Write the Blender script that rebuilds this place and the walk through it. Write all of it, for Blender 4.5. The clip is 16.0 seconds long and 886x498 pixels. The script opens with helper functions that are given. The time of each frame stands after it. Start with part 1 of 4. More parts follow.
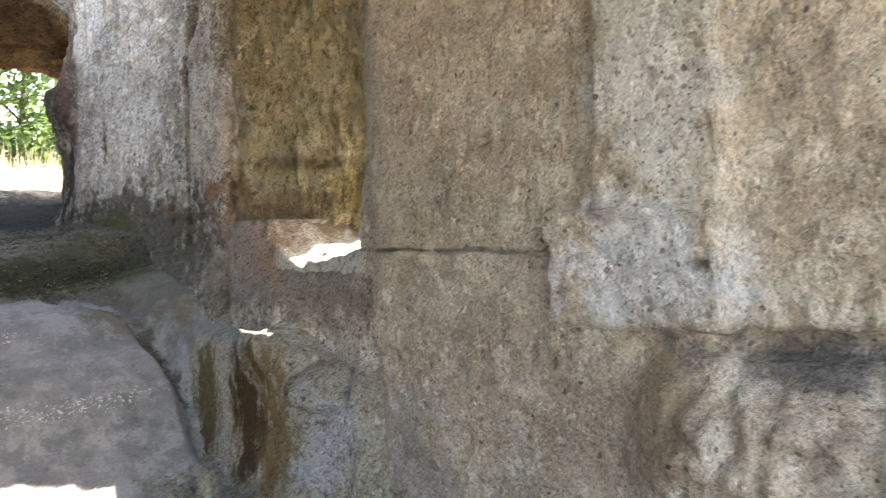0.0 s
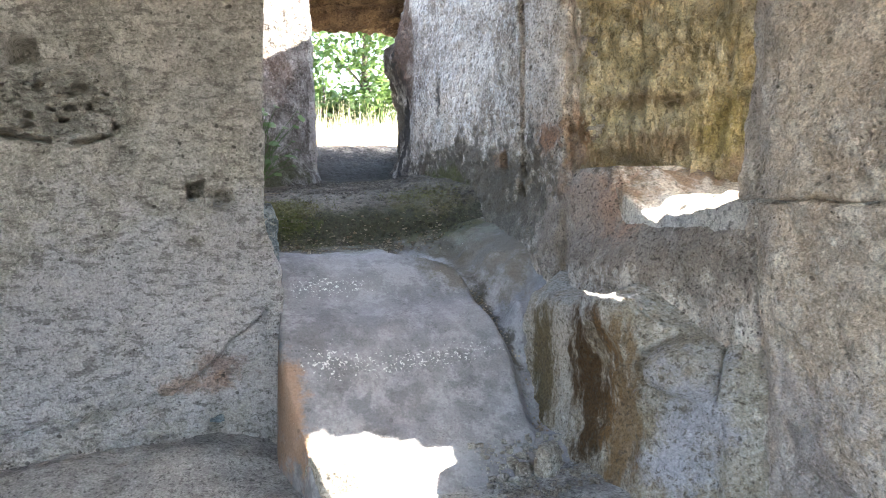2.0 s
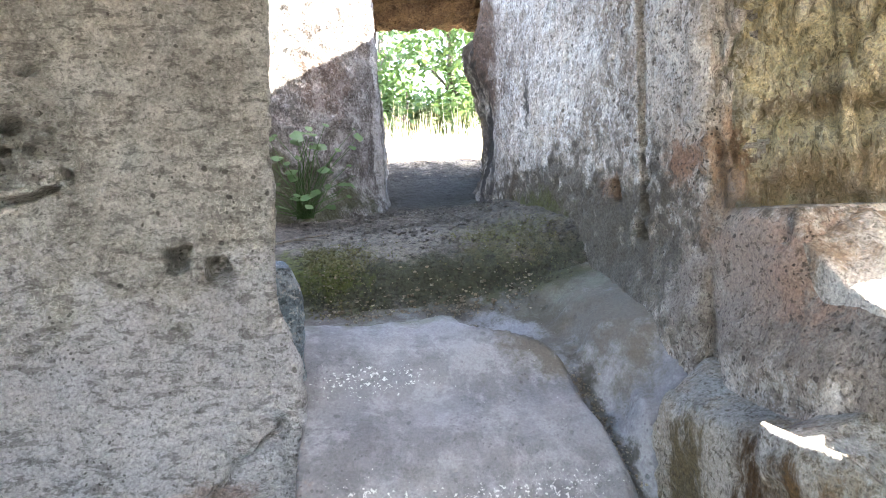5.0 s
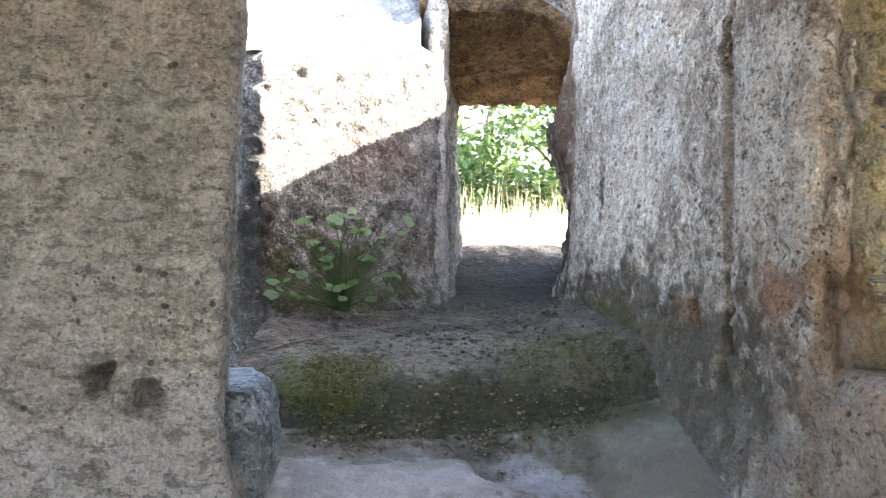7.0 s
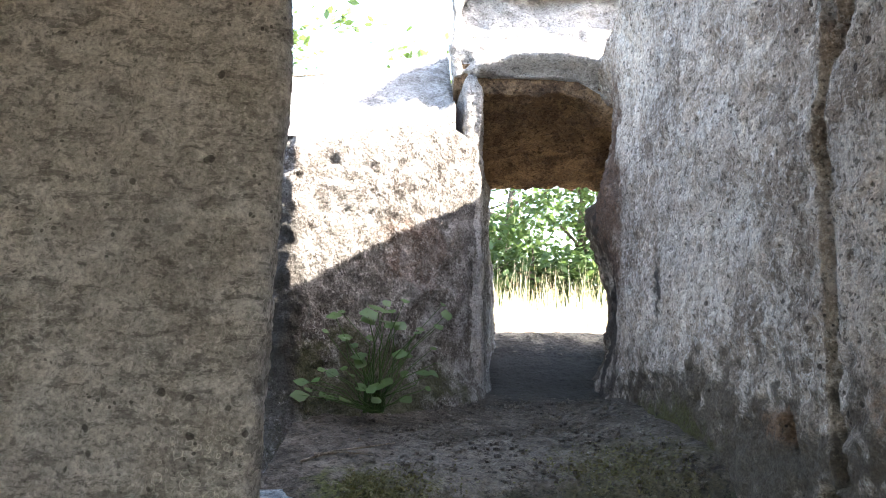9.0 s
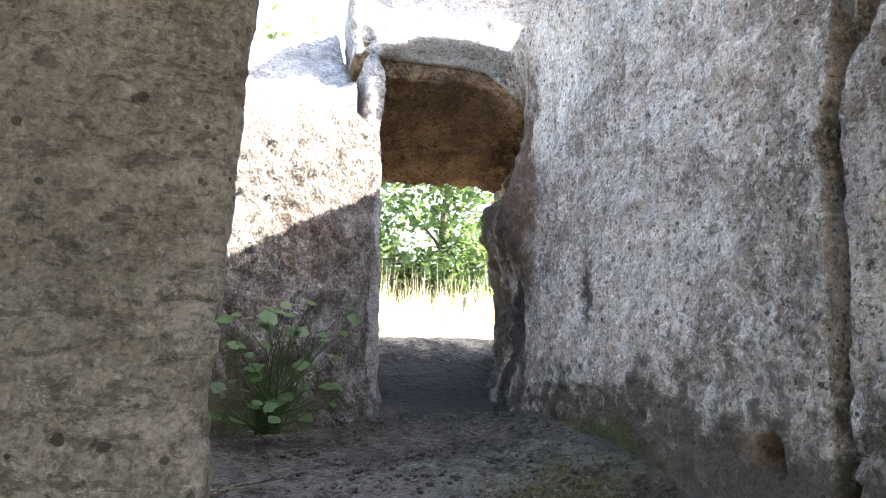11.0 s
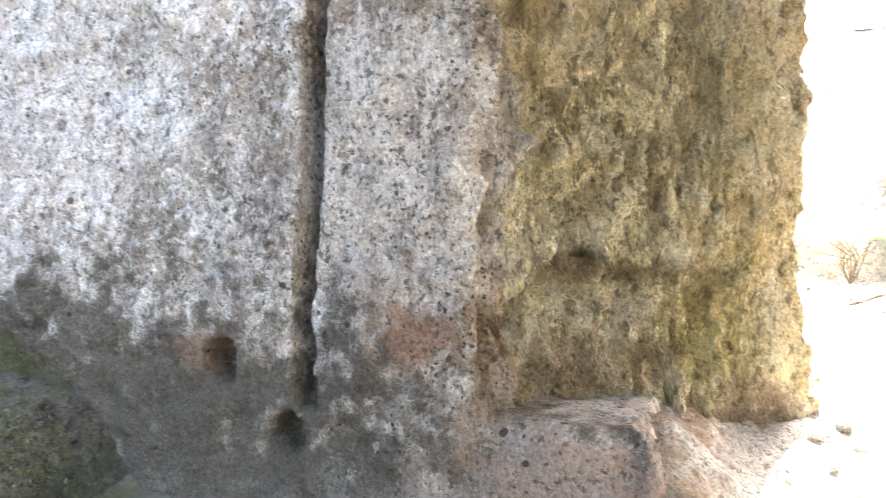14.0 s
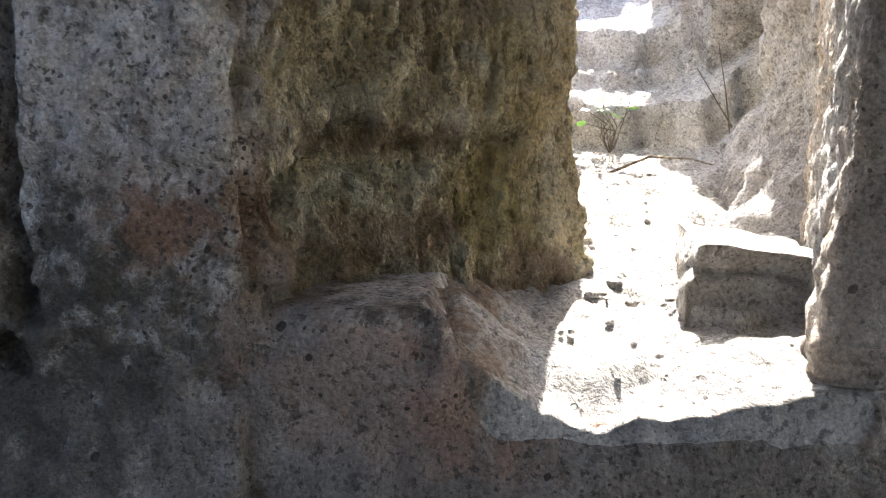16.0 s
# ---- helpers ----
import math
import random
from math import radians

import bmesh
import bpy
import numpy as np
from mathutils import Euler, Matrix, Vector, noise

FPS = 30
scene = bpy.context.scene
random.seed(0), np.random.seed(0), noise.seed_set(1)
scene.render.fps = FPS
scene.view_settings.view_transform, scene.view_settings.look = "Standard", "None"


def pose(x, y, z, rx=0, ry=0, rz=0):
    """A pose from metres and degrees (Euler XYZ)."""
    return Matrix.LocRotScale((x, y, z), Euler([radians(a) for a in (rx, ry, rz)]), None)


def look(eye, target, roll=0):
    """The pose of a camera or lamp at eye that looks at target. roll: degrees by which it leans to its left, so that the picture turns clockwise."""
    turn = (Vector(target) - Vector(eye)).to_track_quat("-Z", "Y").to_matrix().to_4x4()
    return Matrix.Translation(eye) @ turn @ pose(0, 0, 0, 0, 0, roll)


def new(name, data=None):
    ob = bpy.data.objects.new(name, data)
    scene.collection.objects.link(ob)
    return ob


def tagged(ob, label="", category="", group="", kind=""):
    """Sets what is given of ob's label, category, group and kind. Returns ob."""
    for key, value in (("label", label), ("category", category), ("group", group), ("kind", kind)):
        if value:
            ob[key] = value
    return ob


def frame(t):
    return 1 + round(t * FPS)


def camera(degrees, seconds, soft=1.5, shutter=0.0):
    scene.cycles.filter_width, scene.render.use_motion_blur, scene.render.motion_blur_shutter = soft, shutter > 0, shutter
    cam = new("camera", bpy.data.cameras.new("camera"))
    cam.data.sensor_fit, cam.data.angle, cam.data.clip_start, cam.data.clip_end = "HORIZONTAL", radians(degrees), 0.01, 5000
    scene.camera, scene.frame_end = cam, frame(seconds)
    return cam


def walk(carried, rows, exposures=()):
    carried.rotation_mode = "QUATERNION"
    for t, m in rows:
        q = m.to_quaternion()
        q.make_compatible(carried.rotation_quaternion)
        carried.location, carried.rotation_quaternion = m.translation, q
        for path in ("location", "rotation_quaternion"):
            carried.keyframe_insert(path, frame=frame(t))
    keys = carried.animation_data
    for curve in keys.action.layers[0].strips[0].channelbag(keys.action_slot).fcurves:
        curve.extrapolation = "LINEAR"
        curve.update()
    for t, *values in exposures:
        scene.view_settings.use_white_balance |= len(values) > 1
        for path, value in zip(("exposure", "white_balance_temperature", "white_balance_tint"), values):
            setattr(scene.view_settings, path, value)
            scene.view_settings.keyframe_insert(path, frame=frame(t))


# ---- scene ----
cam = camera(64.5, 16.0, soft=0.8, shutter=0.2)
PATH = [
    (0, (0.172, -0.057, 1.241), (1.595, 1.348, 1.192), -1.8),
    (0.5, (0.224, 0.073, 1.249), (1.392, 1.689, 1.101), -2.2),
    (1, (0.234, 0.237, 1.223), (1.158, 2.005, 1.089), -3.5),
    (1.5, (0.247, 0.379, 1.215), (1.065, 2.199, 1.083), -2.4),
    (2, (0.269, 0.48, 1.216), (0.983, 2.343, 1.068), -1.7),
    (2.5, (0.354, 0.662, 1.2), (0.95, 2.56, 0.991), -1.7),
    (3, (0.416, 0.808, 1.197), (0.845, 2.75, 0.987), -2.0),
    (3.5, (0.437, 1.032, 1.235), (0.783, 2.997, 1.103), -1.5),
    (4, (0.491, 1.198, 1.297), (0.948, 3.139, 1.147), -3.4),
    (6.5, (1.089, 1.904, 1.561), (1.378, 3.883, 1.535), -1.5),
    (7, (1.165, 2.014, 1.574), (1.292, 4.009, 1.636), 0.3),
    (7.5, (1.193, 2.068, 1.609), (1.149, 4.064, 1.737), 0.5),
    (8, (1.211, 2.111, 1.632), (1.146, 4.103, 1.799), 0.5),
    (8.5, (1.151, 2.185, 1.654), (1.104, 4.173, 1.87), 1.3),
    (9, (1.053, 2.265, 1.68), (1.134, 4.244, 1.956), 0.4),
    (11.5, (0.639, 2.82, 1.738), (1.39, 4.655, 1.998), 0.4),
    (12, (0.543, 2.913, 1.763), (1.565, 4.624, 1.935), 0.2),
    (12.5, (0.53, 3.005, 1.74), (1.756, 4.579, 1.874), 1.2),
    (13, (0.557, 3.123, 1.743), (2.005, 4.5, 1.826), 2.5),
    (13.5, (0.594, 3.169, 1.741), (2.269, 4.261, 1.778), 1.9),
    (14, (0.652, 3.197, 1.757), (2.519, 3.915, 1.73), 0.8),
    (14.5, (0.71, 3.25, 1.743), (2.659, 3.691, 1.641), 0.8),
    (15, (0.742, 3.262, 1.727), (2.72, 3.489, 1.547), 2.0),
    (15.5, (0.775, 3.229, 1.713), (2.749, 3.44, 1.467), 0.7),
    (16, (0.859, 3.234, 1.697), (2.828, 3.344, 1.365), -1.1),
]
walk(cam, [(t, look(eye, target, roll)) for t, eye, target, roll in PATH],
     [(0, 3.6, 7900, 10), (0.5, 3.9, 7500, 10), (1.5, 4.0, 7100, 10), (4, 4.45, 6800, 11), (6.5, 4.25, 7200, 11), (7, 4.1, 7200, 11), (8, 3.8, 7200, 11), (9, 3.4, 7100, 11), (11.5, 3.7, 7200, 12), (12.5, 4.15, 7300, 12), (13.5, 4.3, 7200, 12), (14, 4.8, 7300, 12), (14.5, 3.95, 7200, 12), (15, 3.3, 7000, 12), (16, 2.75, 6600, 12)])

# ---------------------------------------------------------------- world, sun
SUN = Vector((0.641, -0.138, 0.755)).normalized()
world = bpy.data.worlds.new("sky")
scene.world = world
world.use_nodes = True
wn = world.node_tree
sky = wn.nodes.new("ShaderNodeTexSky")
sky.sky_type = "NISHITA"
sky.sun_disc = False
sky.sun_elevation = math.asin(SUN.z)
sky.sun_rotation = math.atan2(SUN.x, SUN.y)
sky.air_density, sky.dust_density = 1.0, 2.0
wn.links.new(sky.outputs[0], wn.nodes["Background"].inputs[0])
wn.nodes["Background"].inputs[1].default_value = 0.15
sun = new("sun", bpy.data.lights.new("sun", "SUN"))
sun.data.energy, sun.data.angle, sun.data.color = 5.0, radians(0.55), (1.0, 0.965, 0.91)
sun.matrix_world = look((6, -2, 9), Vector((6, -2, 9)) - SUN)


# ---------------------------------------------------------------- noise
def hashed(i, j, k, seed):
    h = (i * 374761393 + j * 668265263 + k * 2147483647 + seed * 974634217) & 0xFFFFFFFF
    h = ((h ^ (h >> 13)) * 1274126177) & 0xFFFFFFFF
    h = ((h ^ (h >> 16)) * 2246822519) & 0xFFFFFFFF
    return ((h ^ (h >> 15)) & 0xFFFFFF) / float(0xFFFFFF) * 2 - 1


def vnoise(p, scale, seed=0):
    """Smooth value noise, -1 to 1; scale: cells per metre (a number or three)."""
    q = p * np.asarray(scale, float) + 100.0
    c = np.floor(q).astype(np.int64)
    f = q - c
    f = f * f * f * (f * (f * 6 - 15) + 10)
    out = np.zeros(len(p))
    for a in (0, 1):
        for b in (0, 1):
            for d in (0, 1):
                w = (f[:, 0] if a else 1 - f[:, 0]) * (f[:, 1] if b else 1 - f[:, 1]) * (f[:, 2] if d else 1 - f[:, 2])
                out += w * hashed(c[:, 0] + a, c[:, 1] + b, c[:, 2] + d, seed)
    return out


def fbm(p, scale, octaves=4, seed=0, gain=0.5):
    out, amp = np.zeros(len(p)), 1.0
    s = np.asarray(scale, float)
    for o in range(octaves):
        out += amp * vnoise(p, s, seed + o * 7)
        s, amp = s * 2.07, amp * gain
    return out


def smooth(a, b, x):
    t = np.clip((x - a) / (b - a), 0, 1)
    return t * t * (3 - 2 * t)


def band(x, a, b, soft):
    """1 between a and b, falling to 0 over soft on both sides."""
    return smooth(a - soft, a, x) * (1 - smooth(b, b + soft, x))


# ---------------------------------------------------------------- materials
def wire(tree, value, socket):
    if isinstance(value, bpy.types.NodeSocket):
        tree.links.new(value, socket)
    else:
        socket.default_value = value


def calc(tree, op, a, b=0.0, c=0.0, clamp=False):
    n = tree.nodes.new("ShaderNodeMath")
    n.operation, n.use_clamp = op, clamp
    for i, v in enumerate((a, b, c)):
        wire(tree, v, n.inputs[i])
    return n.outputs[0]


def ramp(tree, value, lo, hi):
    n = tree.nodes.new("ShaderNodeMapRange")
    n.interpolation_type = "SMOOTHSTEP"
    wire(tree, value, n.inputs[0])
    n.inputs[1].default_value, n.inputs[2].default_value = lo, hi
    return n.outputs[0]


def blend(tree, fac, a, b, kind="MIX"):
    n = tree.nodes.new("ShaderNodeMix")
    n.data_type, n.blend_type = "RGBA", kind
    wire(tree, fac, n.inputs[0])
    wire(tree, a if isinstance(a, bpy.types.NodeSocket) else (*a, 1), n.inputs[6])
    wire(tree, b if isinstance(b, bpy.types.NodeSocket) else (*b, 1), n.inputs[7])
    return n.outputs[2]


def noise_tex(tree, where, scale, detail=5.0, rough=0.6, stretch=None):
    if stretch:
        m = tree.nodes.new("ShaderNodeMapping")
        m.inputs["Scale"].default_value = stretch
        tree.links.new(where, m.inputs[0])
        where = m.outputs[0]
    n = tree.nodes.new("ShaderNodeTexNoise")
    tree.links.new(where, n.inputs["Vector"])
    n.inputs["Scale"].default_value, n.inputs["Detail"].default_value, n.inputs["Roughness"].default_value = scale, detail, rough
    return n.outputs[0]


def cells(tree, where, scale, feature="F1"):
    n = tree.nodes.new("ShaderNodeTexVoronoi")
    n.feature = feature
    tree.links.new(where, n.inputs["Vector"])
    n.inputs["Scale"].default_value = scale
    return n


def material(name):
    m = bpy.data.materials.new(name)
    m.use_nodes = True
    t = m.node_tree
    return m, t, t.nodes["Principled BSDF"]


def inside(t, pos, centre, radii):
    """1 at the centre, 0 on the ellipsoid's skin, negative beyond."""
    s = t.nodes.new("ShaderNodeVectorMath")
    s.operation = "SUBTRACT"
    t.links.new(pos, s.inputs[0])
    s.inputs[1].default_value = centre
    d = t.nodes.new("ShaderNodeVectorMath")
    d.operation = "DIVIDE"
    t.links.new(s.outputs[0], d.inputs[0])
    d.inputs[1].default_value = radii
    ln = t.nodes.new("ShaderNodeVectorMath")
    ln.operation = "LENGTH"
    t.links.new(d.outputs[0], ln.inputs[0])
    return calc(t, "SUBTRACT", 1.0, ln.outputs["Value"])


def scaled(c, k):
    return tuple(v * k for v in c)


def rock(name, dark, mid, light, lichen=0.5, lichen_colour=(0.62, 0.6, 0.56), pores=0.6, streak=0.0, zones=(), relief=1.0, big=1.3, grain=1.0, grime=0.45, hollow_shade=0.65,
         tool=0.0, tool_run=(1.0, 1.0, 2.7), thalli=0.0, flecks=(), speck=0.5, fine=1.0):
    """Weathered tuff. zones: (colour, centre, radii, strength, edge noise scale[, stretch]), stains, growth and some
    painted shade or bounce, of a shape of their own;
    flecks: (colour, centre, radii, strength, scale), crisp small lichens; tool: pick marks or flutes, drawn out along
    tool_run; thalli: round lichens."""
    m, t, p = material(name)
    pos = t.nodes.new("ShaderNodeNewGeometry").outputs["Position"]
    warp = t.nodes.new("ShaderNodeVectorMath")
    warp.operation = "MULTIPLY_ADD"
    wob = t.nodes.new("ShaderNodeTexNoise")
    wob.inputs["Scale"].default_value = 16.0
    t.links.new(pos, wob.inputs["Vector"])
    t.links.new(wob.outputs["Color"], warp.inputs[0])
    warp.inputs[1].default_value = (0.03, 0.03, 0.03)
    t.links.new(pos, warp.inputs[2])
    wpos = warp.outputs[0]
    # broad tone, ragged patches within it
    c = blend(t, ramp(t, noise_tex(t, pos, big, 7, 0.66), 0.36, 0.62), dark, mid)
    c = blend(t, calc(t, "MULTIPLY", ramp(t, noise_tex(t, wpos, 8.0, 9, 0.72), 0.46, 0.6), 0.8), c, light)
    c = blend(t, calc(t, "MULTIPLY", ramp(t, noise_tex(t, wpos, 4.3, 9, 0.7), 0.53, 0.6), 0.4), c, scaled(dark, 0.75))
    if streak:
        ns = noise_tex(t, wpos, 3.0, 8, 0.7, (5.0, 5.0, 0.5))
        c = blend(t, calc(t, "MULTIPLY", ramp(t, ns, 0.52, 0.62), streak), c, scaled(dark, 0.5))
    g = ramp(t, noise_tex(t, pos, 7.0, 9, 0.74), 0.55, 0.62)
    c = blend(t, calc(t, "MULTIPLY", g, grime), c, scaled(dark, 0.42))
    # pale crusts in colonies
    gather = ramp(t, noise_tex(t, pos, 2.4, 6, 0.65), 0.38, 0.56)
    crust = ramp(t, noise_tex(t, wpos, 27.0 * grain, 7, 0.74), 0.53, 0.57)
    c = blend(t, calc(t, "MULTIPLY", crust, calc(t, "MULTIPLY", calc(t, "MULTIPLY_ADD", gather, 0.75, 0.25), lichen)), c, lichen_colour)
    if thalli:
        for size in (26.0, 44.0):
            v = cells(t, wpos, size)
            gap = calc(t, "SUBTRACT", calc(t, "MULTIPLY_ADD", v.outputs["Color"], 0.42, 0.1), v.outputs["Distance"])
            disc = ramp(t, gap, -0.01, 0.02)
            rim = calc(t, "MULTIPLY", disc, ramp(t, gap, 0.1, 0.05))
            amount = calc(t, "MULTIPLY", ramp(t, noise_tex(t, pos, 1.9, 4, 0.6), 0.47, 0.6), thalli)
            c = blend(t, calc(t, "MULTIPLY", disc, calc(t, "MULTIPLY", amount, 0.55)), c, scaled(lichen_colour, 0.55))
            c = blend(t, calc(t, "MULTIPLY", rim, amount), c, lichen_colour)
    # grains worn pale
    held = noise_tex(t, wpos, 48.0 * grain, 5, 0.68)
    c = blend(t, calc(t, "MULTIPLY", ramp(t, held, 0.57, 0.63), speck), c, scaled(light, 1.15))
    for colour, centre, radii, strength, edge, *stretch in zones:
        e = noise_tex(t, wpos, edge, 9, 0.72, stretch[0] if stretch else None)
        f = calc(t, "ADD", inside(t, pos, centre, radii), calc(t, "MULTIPLY", calc(t, "SUBTRACT", e, 0.5), 3.4))
        c = blend(t, calc(t, "MULTIPLY", ramp(t, f, -0.15, 0.5), strength), c, colour)
    for colour, centre, radii, strength, scale in flecks:
        near = calc(t, "MULTIPLY", ramp(t, inside(t, pos, centre, radii), -0.1, 0.8), 0.16)
        e = calc(t, "SUBTRACT", calc(t, "ADD", noise_tex(t, wpos, scale, 4, 0.62), near), 0.1)
        c = blend(t, calc(t, "MULTIPLY", ramp(t, e, 0.63, 0.66), strength), c, colour)
    # pick marks or flutes, broken; shaded hollows and lit crests painted into the colour
    if tool:
        marks = noise_tex(t, wpos, 13.0, 6, 0.66, tool_run)
        c = blend(t, calc(t, "MULTIPLY", ramp(t, marks, 0.46, 0.4), tool), c, scaled(dark, 0.36))
        c = blend(t, calc(t, "MULTIPLY", ramp(t, marks, 0.56, 0.64), tool * 0.6), c, scaled(light, 1.12))
    # small hollows darkened in the colour, as shade that brings out the relief
    lumps = noise_tex(t, wpos, 20.0 * grain, 7, 0.68)
    c = blend(t, calc(t, "MULTIPLY", ramp(t, held, 0.44, 0.385), hollow_shade), c, scaled(dark, 0.3))
    c = blend(t, calc(t, "MULTIPLY", ramp(t, lumps, 0.42, 0.36), hollow_shade * 0.7), c, scaled(dark, 0.34))
    # pores: crisp, of several sizes, in swarms
    swarm = ramp(t, noise_tex(t, pos, 3.3, 4, 0.6), 0.42, 0.6)
    v2 = cells(t, wpos, 46.0 * grain)
    p1 = calc(t, "MULTIPLY", ramp(t, v2.outputs["Distance"], 0.24, 0.18), ramp(t, v2.outputs["Color"], 0.5, 0.54))
    v3 = cells(t, wpos, 15.0 * grain)
    p2 = calc(t, "MULTIPLY", ramp(t, v3.outputs["Distance"], 0.16, 0.12), ramp(t, v3.outputs["Color"], 0.64, 0.67))
    pore = calc(t, "MAXIMUM", calc(t, "MULTIPLY", p1, swarm), p2)
    c = blend(t, calc(t, "MULTIPLY", pore, pores), c, scaled(dark, 0.2))
    shade = t.nodes.new("ShaderNodeMapRange")
    t.links.new(noise_tex(t, pos, 95.0 * grain, 3, 0.7), shade.inputs[0])
    shade.inputs[1].default_value, shade.inputs[2].default_value = 0.32, 0.68
    shade.inputs[3].default_value, shade.inputs[4].default_value = 1 - 0.34 * fine, 1 + 0.3 * fine
    comb = t.nodes.new("ShaderNodeCombineColor")
    for i in range(3):
        t.links.new(shade.outputs[0], comb.inputs[i])
    c = blend(t, 1.0, c, comb.outputs[0], "MULTIPLY")
    t.links.new(c, p.inputs["Base Color"])
    p.inputs["Roughness"].default_value = 0.93
    p.inputs["Specular IOR Level"].default_value = 0.25
    # relief: worn in places, rough in others
    rough_at = ramp(t, noise_tex(t, pos, 2.9, 4, 0.6), 0.38, 0.62)
    h = calc(t, "MULTIPLY", lumps, calc(t, "MULTIPLY_ADD", rough_at, 1.3, 0.7))
    h = calc(t, "ADD", h, calc(t, "MULTIPLY", held, 0.75))
    if tool:
        h = calc(t, "ADD", h, calc(t, "MULTIPLY", marks, 2.2 * tool))
    h = calc(t, "SUBTRACT", h, calc(t, "MULTIPLY", pore, 0.55))
    bump = t.nodes.new("ShaderNodeBump")
    bump.inputs["Strength"].default_value, bump.inputs["Distance"].default_value = 1.0, 0.045 * relief
    t.links.new(h, bump.inputs["Height"])
    t.links.new(bump.outputs[0], p.inputs["Normal"])
    return m


MOSS, OLIVE, RUST, PINK = (0.075, 0.085, 0.02), (0.11, 0.1, 0.045), (0.2, 0.085, 0.035), (0.4, 0.25, 0.17)
WHITE, PIT_SHADE = (0.66, 0.65, 0.62), (0.05, 0.045, 0.04)

M_LEFT = rock("grey_tuff", (0.31, 0.292, 0.262), (0.5, 0.477, 0.437), (0.63, 0.61, 0.57), lichen=0.35, lichen_colour=(0.66, 0.64, 0.57), pores=0.75, grime=0.2, hollow_shade=0.5, relief=1.2, tool=0.55, thalli=0.8, zones=[
    # darker tone across the broken hollow
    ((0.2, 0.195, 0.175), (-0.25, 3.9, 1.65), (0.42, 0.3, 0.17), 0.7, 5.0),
    ((0.52, 0.51, 0.53), (0.2, 3.9, 0.65), (1.8, 0.5, 0.6), 0.8, 4.0),
    (RUST, (0.45, 3.9, 0.42), (0.22, 0.2, 0.09), 0.55, 8.0),
    (PINK, (0.35, 3.9, 0.36), (0.25, 0.2, 0.06), 0.6, 9.0)])
M_JAMB = rock("blue_lichened_tuff", (0.13, 0.16, 0.18), (0.24, 0.3, 0.34), (0.42, 0.48, 0.52), lichen=0.6, pores=0.5)
M_CORR = rock("pale_lichened_tuff", (0.3, 0.245, 0.2), (0.65, 0.568, 0.485), (0.78, 0.725, 0.655), lichen=0.6, lichen_colour=(0.72, 0.7, 0.66), pores=0.85, streak=0.45, grime=0.5, hollow_shade=0.75, zones=[
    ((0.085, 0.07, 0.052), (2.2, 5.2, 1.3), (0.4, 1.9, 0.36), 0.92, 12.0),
    # tunnel side: its shade deepened in the colour
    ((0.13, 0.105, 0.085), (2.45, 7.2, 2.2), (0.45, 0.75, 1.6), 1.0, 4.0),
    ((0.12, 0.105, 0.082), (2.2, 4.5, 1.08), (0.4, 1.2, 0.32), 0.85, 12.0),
    ((0.24, 0.205, 0.175), (2.2, 2.9, 0.97), (0.3, 1.0, 0.2), 0.8, 7.0),
    (MOSS, (2.2, 5.5, 1.32), (0.2, 0.5, 0.14), 0.7, 7.0),
    # the shade inside the small pit, put into the colour
    (PIT_SHADE, (2.2, 5.52, 1.95), (0.12, 0.07, 0.14), 0.9, 9.0),
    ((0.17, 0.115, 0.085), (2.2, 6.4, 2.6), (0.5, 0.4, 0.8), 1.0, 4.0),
    # low door jamb, likewise darkened for the tunnel's shade
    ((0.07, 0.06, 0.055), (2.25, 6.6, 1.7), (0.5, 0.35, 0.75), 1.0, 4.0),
    ((0.3, 0.17, 0.11), (2.2, 3.84, 1.52), (0.2, 0.13, 0.13), 0.85, 7.0),
    ((0.3, 0.2, 0.13), (2.3, 3.68, 1.5), (0.16, 0.12, 0.25), 0.8, 7.0),
    ((0.42, 0.28, 0.21), (2.2, 3.35, 1.17), (0.25, 0.4, 0.18), 0.9, 7.0),
    ((0.33, 0.28, 0.24), (2.2, 3.6, 1.12), (0.25, 0.35, 0.28), 0.7, 5.0),
    ((0.24, 0.15, 0.1), (2.2, 4.5, 1.45), (0.2, 0.13, 0.07), 0.8, 7.0),
        ((0.17, 0.12, 0.08), (2.5, 3.45, 1.5), (0.4, 0.3, 0.12), 0.7, 7.0),
    ((0.3, 0.24, 0.06), (2.78, 3.2, 1.5), (0.2, 0.2, 0.16), 0.9, 8.0),
    ((0.035, 0.04, 0.015), (2.8, 3.18, 2.05), (0.14, 0.14, 0.4), 0.7, 6.0)])
